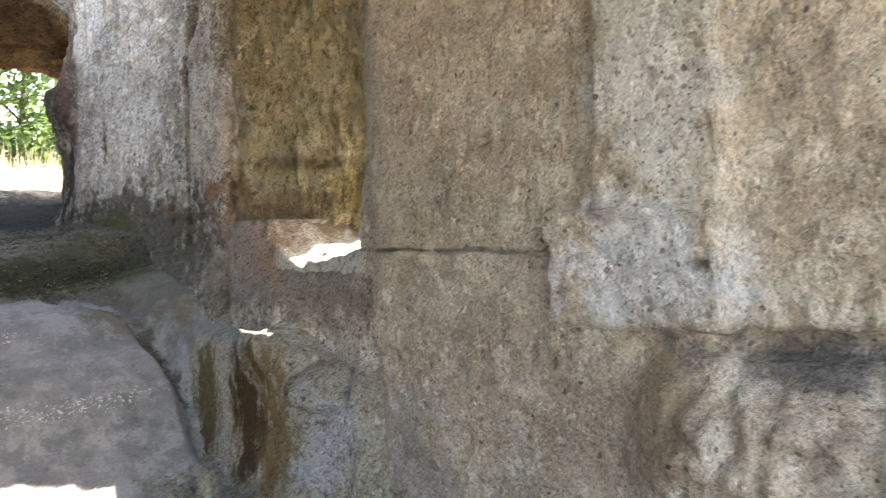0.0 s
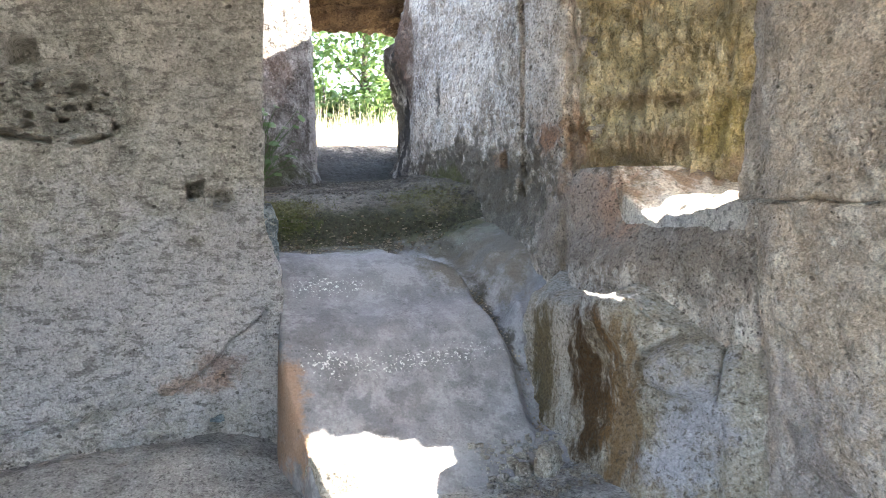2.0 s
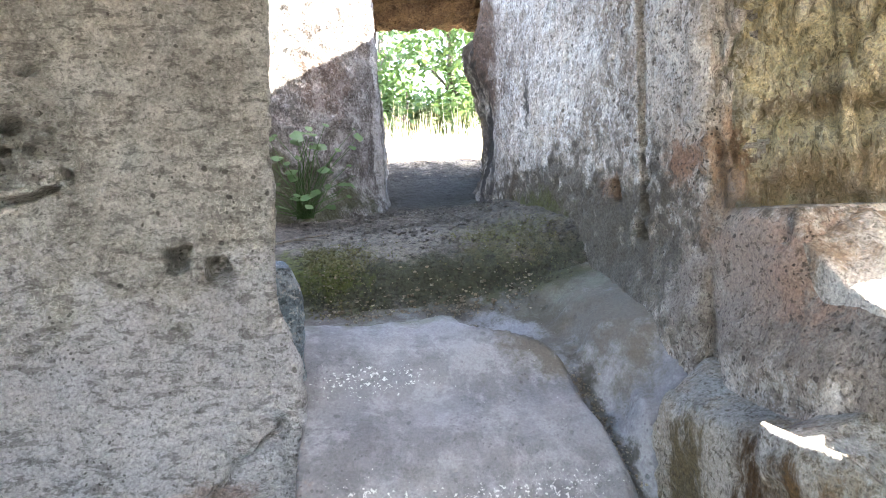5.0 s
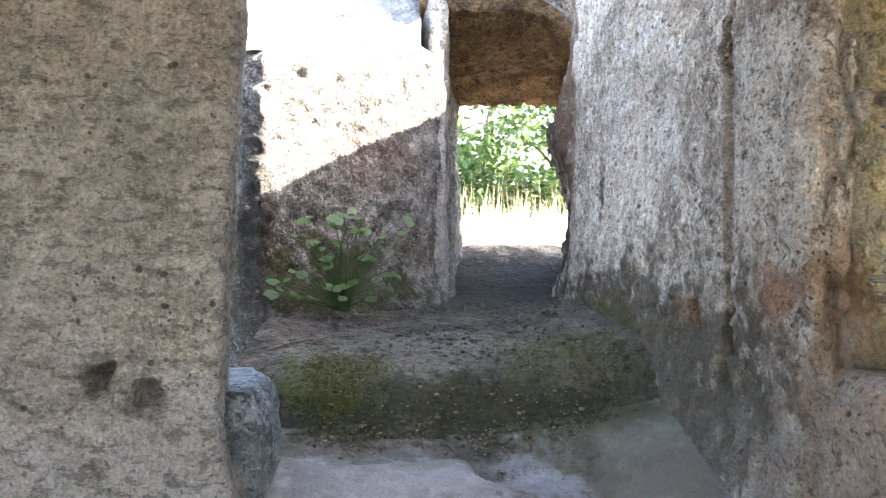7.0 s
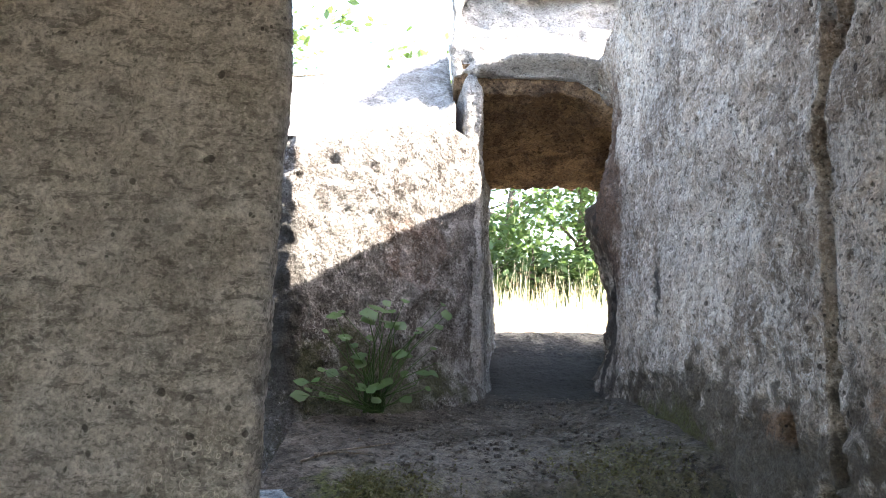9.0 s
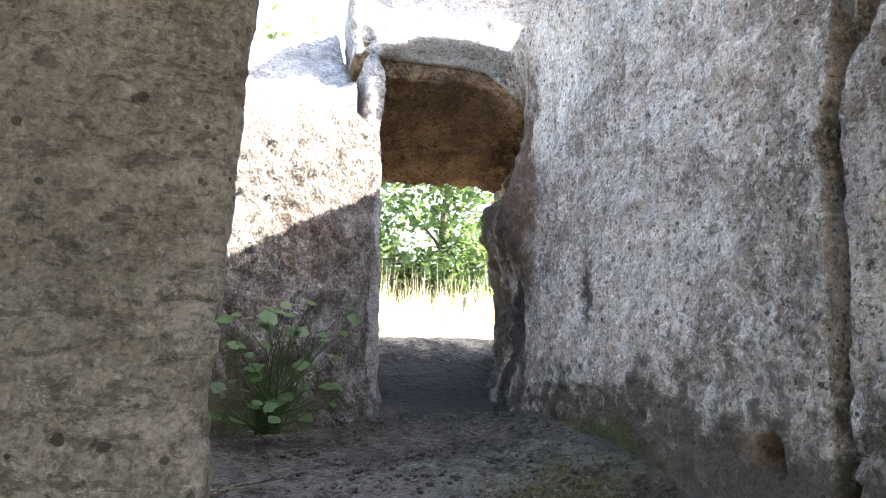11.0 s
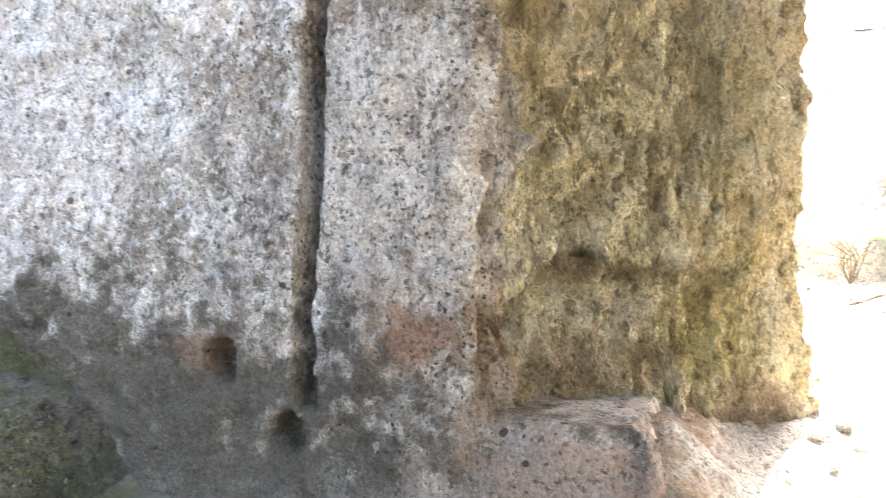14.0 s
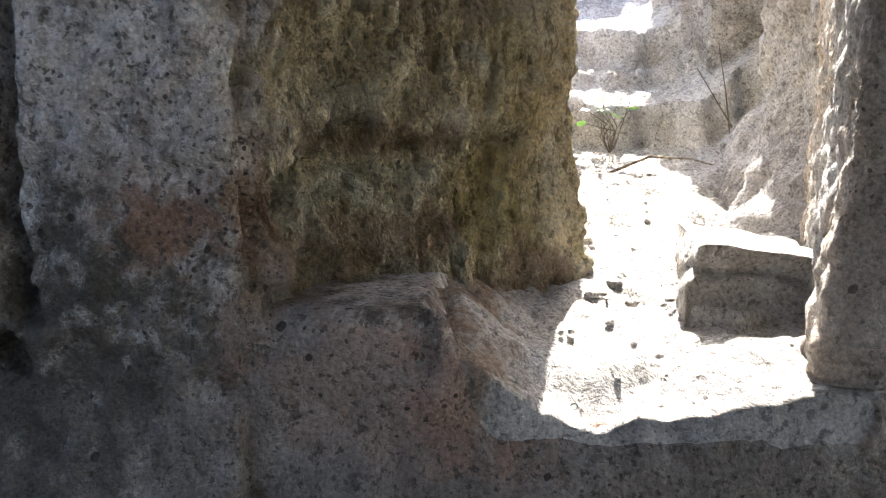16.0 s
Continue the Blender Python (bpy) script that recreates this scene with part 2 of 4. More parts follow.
M_RIGHT = rock("tan_tuff", (0.52, 0.425, 0.33), (0.69, 0.585, 0.47), (0.78, 0.7, 0.6), lichen=0.35, pores=0.7, grime=0.3, hollow_shade=0.5, zones=[
    ((0.8, 0.79, 0.76), (2.15, 1.0, 1.9), (0.3, 0.26, 0.8), 0.9, 5.0),
    ((0.76, 0.76, 0.79), (2.15, 1.05, 1.1), (0.3, 0.36, 0.22), 0.85, 5.0),
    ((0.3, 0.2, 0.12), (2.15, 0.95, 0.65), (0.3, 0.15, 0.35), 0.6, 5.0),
    # shadow line of the shelf, painted as a dark strip
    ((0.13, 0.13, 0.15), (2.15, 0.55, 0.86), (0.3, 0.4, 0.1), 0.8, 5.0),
    ((0.42, 0.38, 0.38), (2.1, 2.3, 0.25), (0.4, 0.5, 0.4), 0.6, 4.0),
    ((0.4, 0.37, 0.34), (2.2, 2.45, 1.7), (0.3, 0.18, 1.0), 0.6, 5.0),
    # jamb of the opening paled for light bounced off the sunlit floor
    ((0.56, 0.55, 0.53), (2.75, 2.42, 1.8), (0.5, 0.15, 1.2), 0.8, 5.0)])
M_BLOCK = rock("stained_tuff", (0.3, 0.25, 0.18), (0.38, 0.34, 0.28), (0.5, 0.47, 0.42), lichen=0.35, pores=0.5, zones=[
    ((0.085, 0.05, 0.022), (1.9, 3.08, 0.42), (0.25, 0.22, 0.42), 1.0, 3.0, (4.0, 4.0, 0.8)),
    ((0.13, 0.1, 0.05), (1.9, 3.48, 0.35), (0.2, 0.16, 0.45), 0.95, 3.0, (4.0, 4.0, 0.8)),
    ((0.2, 0.12, 0.05), (1.9, 2.85, 0.3), (0.2, 0.12, 0.4), 0.8, 3.0, (4.0, 4.0, 0.8)),
    ((0.5, 0.47, 0.42), (1.9, 3.3, 0.45), (0.2, 0.08, 0.35), 0.8, 4.0, (3.0, 3.0, 0.9)),
    ((0.45, 0.45, 0.5), (1.9, 2.55, 0.35), (0.3, 0.2, 0.35), 0.8, 5.0),
    ((0.38, 0.22, 0.14), (2.2, 3.3, 1.1), (0.2, 0.4, 0.16), 0.7, 7.0),
    ((0.34, 0.36, 0.37), (2.0, 3.3, 0.82), (0.3, 0.6, 0.13), 0.6, 6.0)])
M_STEP = rock("worn_grey_tuff", (0.165, 0.16, 0.165), (0.24, 0.232, 0.236), (0.295, 0.288, 0.29), lichen=0.0, pores=0.3, relief=0.28, grime=0.2, hollow_shade=0.1, speck=0.08, fine=0.4, big=2.4, flecks=[
    (WHITE, (0.92, 3.66, 0.47), (0.24, 0.2, 0.16), 0.8, 52.0),
    (WHITE, (1.35, 3.62, 0.46), (0.75, 0.12, 0.12), 0.8, 75.0),
    (WHITE, (1.0, 4.1, 0.76), (0.42, 0.13, 0.12), 0.8, 68.0)], zones=[
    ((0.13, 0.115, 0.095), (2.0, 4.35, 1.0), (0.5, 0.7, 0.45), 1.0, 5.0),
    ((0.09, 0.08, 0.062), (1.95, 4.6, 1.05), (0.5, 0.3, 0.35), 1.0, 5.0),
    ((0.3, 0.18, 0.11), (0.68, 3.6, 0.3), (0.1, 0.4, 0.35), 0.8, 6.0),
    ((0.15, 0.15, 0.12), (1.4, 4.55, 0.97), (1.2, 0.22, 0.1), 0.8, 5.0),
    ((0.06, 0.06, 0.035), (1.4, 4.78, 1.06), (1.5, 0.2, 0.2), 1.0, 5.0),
    (MOSS, (0.9, 4.82, 1.14), (0.24, 0.2, 0.14), 0.9, 9.0),
    (MOSS, (1.95, 5.0, 1.2), (0.32, 0.35, 0.16), 0.85, 7.0),
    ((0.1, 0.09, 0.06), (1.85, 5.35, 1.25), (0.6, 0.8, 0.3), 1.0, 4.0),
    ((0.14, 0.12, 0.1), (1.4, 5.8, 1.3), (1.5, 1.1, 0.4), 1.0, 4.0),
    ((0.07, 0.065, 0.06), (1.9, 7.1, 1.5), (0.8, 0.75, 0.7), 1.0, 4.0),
    # gutter: corner shade put into the colour
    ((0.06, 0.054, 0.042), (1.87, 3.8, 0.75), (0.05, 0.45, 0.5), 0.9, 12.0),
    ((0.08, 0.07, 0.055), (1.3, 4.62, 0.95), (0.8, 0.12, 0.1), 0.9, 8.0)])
M_PASS = rock("dark_earth_and_rock", (0.052, 0.043, 0.034), (0.082, 0.069, 0.055), (0.14, 0.12, 0.098), lichen=0.2, lichen_colour=(0.34, 0.31, 0.26), pores=0.4, relief=0.9, grain=0.8, zones=[
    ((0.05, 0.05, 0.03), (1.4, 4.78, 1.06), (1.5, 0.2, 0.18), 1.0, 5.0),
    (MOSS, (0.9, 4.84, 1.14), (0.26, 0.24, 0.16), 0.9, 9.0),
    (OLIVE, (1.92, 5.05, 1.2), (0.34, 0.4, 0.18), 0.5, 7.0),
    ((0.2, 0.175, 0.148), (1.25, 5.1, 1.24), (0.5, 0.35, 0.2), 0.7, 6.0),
    # floor under the tunnel roof: shade painted in as darker colour
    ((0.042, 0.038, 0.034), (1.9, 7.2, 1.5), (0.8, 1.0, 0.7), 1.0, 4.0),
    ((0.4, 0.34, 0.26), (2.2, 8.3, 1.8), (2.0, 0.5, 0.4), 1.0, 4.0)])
M_REVEAL = rock("ochre_fluted_tuff", (0.66, 0.52, 0.27), (0.88, 0.77, 0.5), (0.92, 0.86, 0.68), lichen=0.4, lichen_colour=(0.88, 0.82, 0.66), pores=0.5, relief=2.2, hollow_shade=0.45, grime=0.0, tool=0.7, tool_run=(2.3, 2.3, 1.1), zones=[
    ((0.5, 0.47, 0.39), (2.27, 3.68, 1.9), (0.08, 0.12, 1.0), 0.9, 6.0),
    ((0.33, 0.2, 0.12), (2.26, 3.7, 1.52), (0.12, 0.12, 0.16), 0.9, 7.0),
    ((0.42, 0.29, 0.18), (2.55, 3.5, 1.42), (0.3, 0.3, 0.12), 0.7, 6.0),
    # break above the block course, its line of shade painted in
    ((0.3, 0.2, 0.11), (2.6, 3.5, 1.68), (0.3, 0.3, 0.05), 0.7, 8.0),
    ((0.48, 0.4, 0.15), (2.8, 3.2, 1.5), (0.18, 0.2, 0.2), 0.75, 8.0),
    ((0.4, 0.34, 0.15), (2.88, 3.12, 1.95), (0.13, 0.14, 0.5), 0.4, 5.0, (4.0, 4.0, 0.5)),
    ((0.08, 0.075, 0.03), (2.8, 3.2, 2.2), (0.08, 0.1, 0.4), 0.5, 6.0, (4.0, 4.0, 0.5)),
    ((0.38, 0.28, 0.2), (2.85, 3.1, 1.25), (0.3, 0.3, 0.12), 0.8, 6.0)])
M_FLOOR = rock("trodden_earth", (0.24, 0.23, 0.22), (0.33, 0.32, 0.31), (0.42, 0.41, 0.39), lichen=0.2, pores=0.3, relief=0.7)
M_FACADE = rock("brown_pitted_tuff", (0.1, 0.084, 0.074), (0.2, 0.182, 0.168), (0.42, 0.405, 0.39), lichen=0.6, lichen_colour=(0.58, 0.57, 0.55), pores=0.7, grain=1.6, relief=0.9, zones=[
    (RUST, (1.1, 6.15, 2.2), (0.3, 0.3, 0.2), 0.25, 5.0),
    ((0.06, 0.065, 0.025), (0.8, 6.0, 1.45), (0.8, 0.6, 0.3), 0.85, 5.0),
    # corner pier: its shaded face darkened in the colour
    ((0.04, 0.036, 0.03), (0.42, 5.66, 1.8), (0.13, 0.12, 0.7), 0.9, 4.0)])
M_UPPER = rock("pale_weathered_tuff", (0.34, 0.31, 0.285), (0.49, 0.465, 0.445), (0.6, 0.585, 0.57), lichen=0.6, pores=0.4)
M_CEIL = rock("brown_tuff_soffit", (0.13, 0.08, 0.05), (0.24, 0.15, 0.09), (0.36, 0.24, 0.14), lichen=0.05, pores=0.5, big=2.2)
M_RUBBLE = rock("sunlit_rubble", (0.5, 0.465, 0.41), (0.67, 0.635, 0.58), (0.76, 0.73, 0.68), lichen=0.3, pores=0.5, zones=[
    ((0.33, 0.245, 0.175), (2.6, 3.36, 1.2), (0.6, 0.22, 0.3), 1.0, 5.0)])
M_STONE = rock("loose_stone", (0.25, 0.22, 0.18), (0.36, 0.33, 0.28), (0.48, 0.45, 0.4), lichen=0.4, pores=0.4)
M_GRAVEL = rock("dark_gravel", (0.08, 0.07, 0.058), (0.14, 0.124, 0.105), (0.24, 0.215, 0.185), lichen=0.2, pores=0.2)
M_SOIL = rock("dry_soil", (0.16, 0.12, 0.075), (0.26, 0.205, 0.14), (0.4, 0.34, 0.24), lichen=0.1, pores=0.2, lichen_colour=(0.5, 0.42, 0.3))


def leaf_material(name, a, b, clear=0.35):
    m, t, p = material(name)
    r = t.nodes.new("ShaderNodeNewGeometry").outputs["Random Per Island"]
    c = blend(t, r, a, b)
    t.links.new(c, p.inputs["Base Color"])
    p.inputs["Roughness"].default_value = 0.5
    tr = t.nodes.new("ShaderNodeBsdfTranslucent")
    t.links.new(blend(t, 0.5, c, (b[0] * 1.6, b[1] * 1.5, b[2])), tr.inputs[0])
    mix = t.nodes.new("ShaderNodeMixShader")
    mix.inputs[0].default_value = clear
    t.links.new(p.outputs[0], mix.inputs[1])
    t.links.new(tr.outputs[0], mix.inputs[2])
    t.links.new(mix.outputs[0], t.nodes["Material Output"].inputs[0])
    return m


M_LEAF = leaf_material("broad_leaf", (0.025, 0.06, 0.018), (0.06, 0.12, 0.025))
M_TREE = leaf_material("tree_leaf", (0.045, 0.095, 0.035), (0.12, 0.19, 0.075), 0.4)
M_STRAW = leaf_material("dry_grass", (0.5, 0.46, 0.32), (0.66, 0.62, 0.48), 0.3)
M_MOSS = leaf_material("moss", (0.045, 0.048, 0.012), (0.11, 0.1, 0.03), 0.15)
M_BARK = rock("bark", (0.09, 0.07, 0.05), (0.16, 0.13, 0.1), (0.26, 0.23, 0.19), lichen=0.3, pores=0.3)
M_TWIG = rock("dry_twig", (0.16, 0.12, 0.08), (0.26, 0.21, 0.15), (0.38, 0.33, 0.26), lichen=0.1, pores=0.1)


# ---------------------------------------------------------------- builders
def mesh_object(name, verts, faces, mat, parent=None, flat=False, label="", uniform=True):
    me = bpy.data.meshes.new(name)
    if uniform and isinstance(faces, np.ndarray):
        k = faces.shape[1]
        me.vertices.add(len(verts))
        me.vertices.foreach_set("co", np.asarray(verts, np.float32).ravel())
        me.loops.add(faces.size)
        me.loops.foreach_set("vertex_index", faces.astype(np.int32).ravel())
        me.polygons.add(len(faces))
        me.polygons.foreach_set("loop_start", np.arange(0, faces.size, k, dtype=np.int32))
        me.update(calc_edges=True)
        me.validate()
    else:
        me.from_pydata([tuple(v) for v in verts], [], faces)
    if not flat:
        me.polygons.foreach_set("use_smooth", np.ones(len(me.polygons), bool))
    me.materials.append(mat)
    ob = new(name, me)
    if parent:
        ob.parent = parent
    if label:
        ob["label"] = label
    return ob


def part(name, bm, mat, parent=None, label=""):
    me = bpy.data.meshes.new(name)
    bm.to_mesh(me)
    bm.free()
    me.materials.append(mat)
    ob = new(name, me)
    if parent:
        ob.parent = parent
    if label:
        ob["label"] = label
    return ob


def grid_faces(rows, cols, wrap=False):
    i = np.arange(rows - 1)[:, None]
    j = np.arange(cols if wrap else cols - 1)[None, :]
    a = i * cols + j
    b = i * cols + (j + 1) % cols
    return np.stack([a, b, b + cols, a + cols], -1).reshape(-1, 4)


def rounded(points, r):
    out = []
    n = len(points)
    for i in range(n):
        p, q, s = (np.array(points[(i + k) % n][:2], float) for k in (-1, 0, 1))
        a = q + (p - q) / np.linalg.norm(p - q) * min(r, np.linalg.norm(p - q) * 0.45)
        b = q + (s - q) / np.linalg.norm(s - q) * min(r, np.linalg.norm(s - q) * 0.45)
        fine = points[i][2]
        for k in range(5):
            u = k / 4
            out.append((*((1 - u) ** 2 * a + 2 * u * (1 - u) * q + u * u * b), fine if k == 4 else True))
    return out


def prism(name, outline, low, high, step, mat, amp=(0.03, 0.012, 0.006), r=0.04, shape=None, seed=0, coarse=0.2, pits=0.01, dense=()):
    """A closed mass of rock: a plan outline (x, y, whether the side from here on is fine), anticlockwise, carried from low(x, y) to
    high(x, y), with weathered faces. shape(p, n, side) gives what is cut away (minus) or stands out (plus)."""
    pts = rounded(outline, r)
    ring, fines = [], []
    for (x0, y0, fine), (x1, y1, _) in zip(pts, pts[1:] + pts[:1]):
        d = math.hypot(x1 - x0, y1 - y0)
        k = max(1, math.ceil(d / (step if fine else coarse)))
        for i in range(k):
            ring.append((x0 + (x1 - x0) * i / k, y0 + (y1 - y0) * i / k))
    ring = np.array(ring)
    nxt, prv = np.roll(ring, -1, 0), np.roll(ring, 1, 0)
    tan = nxt - prv
    nor = np.stack([tan[:, 1], -tan[:, 0]], 1)
    nor /= np.linalg.norm(nor, axis=1)[:, None] + 1e-9
    lo = low(ring[:, 0], ring[:, 1]) if callable(low) else np.full(len(ring), low)
    hi = high(ring[:, 0], ring[:, 1]) if callable(high) else np.full(len(ring), high)
    rows = max(2, math.ceil(float(np.max(hi - lo)) / step))
    v = np.linspace(0, 1, rows + 1)
    for level, half in dense:
        v = np.concatenate([v, (np.arange(level - half, level + half, 0.0035) - lo[0]) / (hi[0] - lo[0])])
    v = np.unique(np.round(v, 5))[:, None]
    rows = len(v) - 1
    z = lo + (hi - lo) * v
    p = np.stack([np.broadcast_to(ring[:, 0], z.shape), np.broadcast_to(ring[:, 1], z.shape), z], -1).reshape(-1, 3)
    n = np.concatenate([np.tile(nor, (rows + 1, 1)), np.zeros((len(p), 1))], 1)
    d = amp[0] * fbm(p, 1.1, 3, seed) + amp[1] * fbm(p, 6.0, 3, seed + 50) + amp[2] * fbm(p, 24.0, 3, seed + 90)
    d -= pits * smooth(0.35, 0.75, vnoise(p, 17.0, seed + 33)) + 1.6 * pits * smooth(0.5, 0.8, vnoise(p, 8.0, seed + 37))
    if shape:
        d = d + shape(p, n)
    # the top edge is worn round
    top = (hi[None, :] - z).reshape(-1)
    d -= 0.05 * np.exp(-top / 0.04)
    q = p + n * d[:, None]
    faces = [tuple(f) for f in grid_faces(rows + 1, len(ring), True)]
    c = len(ring)
    body_faces = np.array(faces)
    ob = mesh_object(name, q, body_faces, mat)
    # caps
    bm = bmesh.new()
    bm.from_mesh(ob.data)
    bm.verts.ensure_lookup_table()
    for row, flip in ((0, True), (rows, False)):
        loop = [bm.verts[row * c + i] for i in range(c)]
        try:
            f = bm.faces.new(loop[::-1] if flip else loop)
            f.material_index = 0
        except ValueError:
            pass
    bmesh.ops.triangulate(bm, faces=[f for f in bm.faces if len(f.verts) > 4])
    bm.to_mesh(ob.data)
    bm.free()
    return ob


def terrain(name, x0, x1, y0, y1, step, height, mat, amp=0.01, seed=5, skirt=0.3):
    """Ground as a sheet of heights with a skirt that gives it thickness."""
    xs = np.linspace(x0, x1, max(2, int((x1 - x0) / step) + 1))
    ys = np.linspace(y0, y1, max(2, int((y1 - y0) / step) + 1))
    X, Y = np.meshgrid(xs, ys)
    p = np.stack([X.ravel(), Y.ravel(), np.zeros(X.size)], 1)
    z = height(p[:, 0], p[:, 1]) + amp * fbm(p, 5.0, 3, seed) + amp * 0.5 * fbm(p, 22.0, 3, seed + 9)
    p[:, 2] = z
    faces = grid_faces(len(ys), len(xs))
    edge = np.concatenate([np.arange(len(xs)), np.arange(1, len(ys)) * len(xs) + len(xs) - 1,
                           (len(ys) - 1) * len(xs) + np.arange(len(xs) - 2, -1, -1), np.arange(len(ys) - 2, 0, -1) * len(xs)])
    low = p[edge].copy()
    low[:, 2] = low[:, 2].min() - skirt
    k = len(edge)
    a = np.arange(k)
    side = np.stack([edge, len(p) + a, len(p) + (a + 1) % k, np.roll(edge, -1)], 1)
    return mesh_object(name, np.concatenate([p, low]), np.concatenate([faces, side]), mat)


# ---------------------------------------------------------------- the rock-cut chamber and its passage
def hole(p, axes, centre, half, depth, soft=0.008):
    """A cut-in hole with square corners."""
    m = np.ones(len(p))
    for ax, c, h in zip(axes, centre, half):
        m *= 1 - smooth(h - soft, h + soft, np.abs(p[:, ax] - c))
    return -depth * m


def left_shape(p, n):
    x, z = p[:, 0], p[:, 2]
    front = np.clip(-n[:, 1], 0, 1)
    w = 0.05 * fbm(p, 7.0, 3, 71)
    fine = 0.012 * fbm(p, 30.0, 2, 74)
    q = p + np.stack([fine, 0 * fine, fine], 1)
    d = hole(q, (0, 2), (0.372, 1.286), (0.033, 0.036), 0.2) + hole(q, (0, 2), (0.498, 1.24), (0.034, 0.032), 0.18)
    d += hole(q, (0, 2), (-0.286, 1.89), (0.048, 0.044), 0.2, 0.02) + hole(q, (0, 2), (0.43, 0.15), (0.04, 0.025), 0.14, 0.015)
    # a broken hollow with an uneven lower lip and a swarm of small pits
    rec = band(x + w * 0.5, -0.62, 0.09, 0.02) * band(z + w * 0.5, 1.535, 1.8, 0.02)
    d -= rec * (0.06 + 0.04 * fbm(p, 18.0, 3, 72))
    lip = 1.525 + 0.35 * w + 0.02 * np.sin(x * 11)
    d -= 0.14 * np.exp(-((z - lip) / 0.011) ** 2) * band(x, -0.53, 0.0, 0.03) * smooth(-0.35, 0.0, vnoise(p, 12.0, 73) + 0.15)
    for px, pz, r in ((-0.4, 1.64, 0.011), (-0.286, 1.62, 0.014), (-0.2, 1.647, 0.012), (-0.128, 1.654, 0.013), (-0.3, 1.575, 0.016), (-0.09, 1.735, 0.02),
                      (-0.33, 1.7, 0.01), (-0.05, 1.66, 0.011), (0.05, 1.58, 0.014), (-0.16, 1.6, 0.01), (-0.46, 1.585, 0.013), (0.02, 1.72, 0.01), (-0.24, 1.75, 0.012), (-0.02, 1.9, 0.014)):
        d -= 0.12 * (1 - smooth(0.7, 1.2, np.hypot(q[:, 0] - px, (q[:, 2] - pz) * 1.2) / (1.5 * r)))
    # the weathered skin has broken away along the foot
    edge = np.interp(x, (-1.0, -0.2, 0.02, 0.23, 0.41, 0.6, 0.7), (0.25, 0.27, 0.32, 0.34, 0.46, 0.64, 0.72)) + 0.8 * w + fine
    d -= ((0.045 + 0.2 * fine) * smooth(0.012, -0.012, z - edge) + 0.04 * np.exp(-((z - edge + 0.014) / 0.012) ** 2)) * smooth(-0.9, -0.1, x)
    # pick marks
    d += 0.006 * fbm(p, (9.0, 9.0, 24.0), 3, 75)
    return d * front + (0.05 * smooth(1.15, 0.9, z) + 0.02 * np.sin(z * 3.1 + 0.6)) * np.clip(n[:, 0], 0, 1)


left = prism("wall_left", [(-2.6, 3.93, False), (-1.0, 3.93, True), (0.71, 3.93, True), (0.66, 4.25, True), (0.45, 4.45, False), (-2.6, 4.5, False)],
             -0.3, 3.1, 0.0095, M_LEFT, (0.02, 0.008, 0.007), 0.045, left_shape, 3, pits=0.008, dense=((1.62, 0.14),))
foot = prism("wall_left_foot", [(0.3, 4.12, False), (0.66, 4.1, True), (0.77, 4.08, True), (0.77, 4.5, True), (0.66, 4.75, False), (0.3, 4.7, False)],
             -0.2, 1.21, 0.016, M_JAMB, (0.015, 0.012, 0.008), 0.05, None, 4)


def right_shape(p, n):
    y, z = p[:, 1], p[:, 2]
    face = np.clip(-n[:, 0], 0, 1)
    w = 0.035 * fbm(p, 5.0, 3, 61)
    v = 0.25 * w + 0.006 * fbm(p, 28.0, 2, 65)
    d = 0.05 * band(y + v, 0.8, 1.2, 0.014) * smooth(1.26, 1.29, z + v)
    d += 0.058 * band(y + v, 0.8, 1.4, 0.016) * band(z + v, 0.92, 1.29, 0.02)
    d -= 0.05 * smooth(0.8, 0.77, y)
    d += (0.17 + 0.04 * fbm(p, 11.0, 3, 66)) * smooth(0.84, 0.66, z + 1.5 * w) * smooth(1.2, 0.75, y + w)
    d -= 0.1 * band(z + 0.6 * w, 0.86, 0.92, 0.02) * smooth(0.95, 0.85, y)
    # bedding crack with chipped lips
    d -= 0.07 * np.exp(-((z - 1.165 - 0.4 * w) / 0.006) ** 2) * (0.4 + 0.6 * smooth(-0.3, 0.3, vnoise(p, 9.0, 64))) * smooth(1.3, 1.5, y)
    d -= 0.015 * np.exp(-((z - 1.0 - 0.5 * w - 0.1 * (y - 2.2)) / 0.008) ** 2) * band(y, 1.9, 2.4, 0.1)
    d += hole(p, (1, 2), (1.42, 1.15), (0.025, 0.035), 0.12, 0.02) + hole(p, (1, 2), (0.85, 1.12), (0.03, 0.012), 0.1, 0.008)
    d += hole(p, (1, 2), (1.5, 0.8), (0.01, 0.035), 0.08) + hole(p, (1, 2), (1.42, 0.77), (0.009, 0.025), 0.08)
    d += hole(p, (1, 2), (1.75, 0.7), (0.03, 0.04), 0.03, 0.03)
    flare = np.clip(n[:, 1], 0, 1) * 0.06 * np.clip((1.7 - z) / 0.6, 0, 1) * (p[:, 0] > 2.24)
    return d * face + flare + 0.012 * np.clip(n[:, 1], 0, 1) * fbm(p, (28.0, 28.0, 10.0), 3, 63)


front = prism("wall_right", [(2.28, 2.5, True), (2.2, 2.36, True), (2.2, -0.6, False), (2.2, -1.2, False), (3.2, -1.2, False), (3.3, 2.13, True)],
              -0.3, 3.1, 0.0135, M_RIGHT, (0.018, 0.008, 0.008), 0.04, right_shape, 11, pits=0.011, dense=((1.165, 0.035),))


def corridor_top(x, y):
    return np.clip(4.08 - 0.5 * (y - 5.3), 3.55, 4.9)


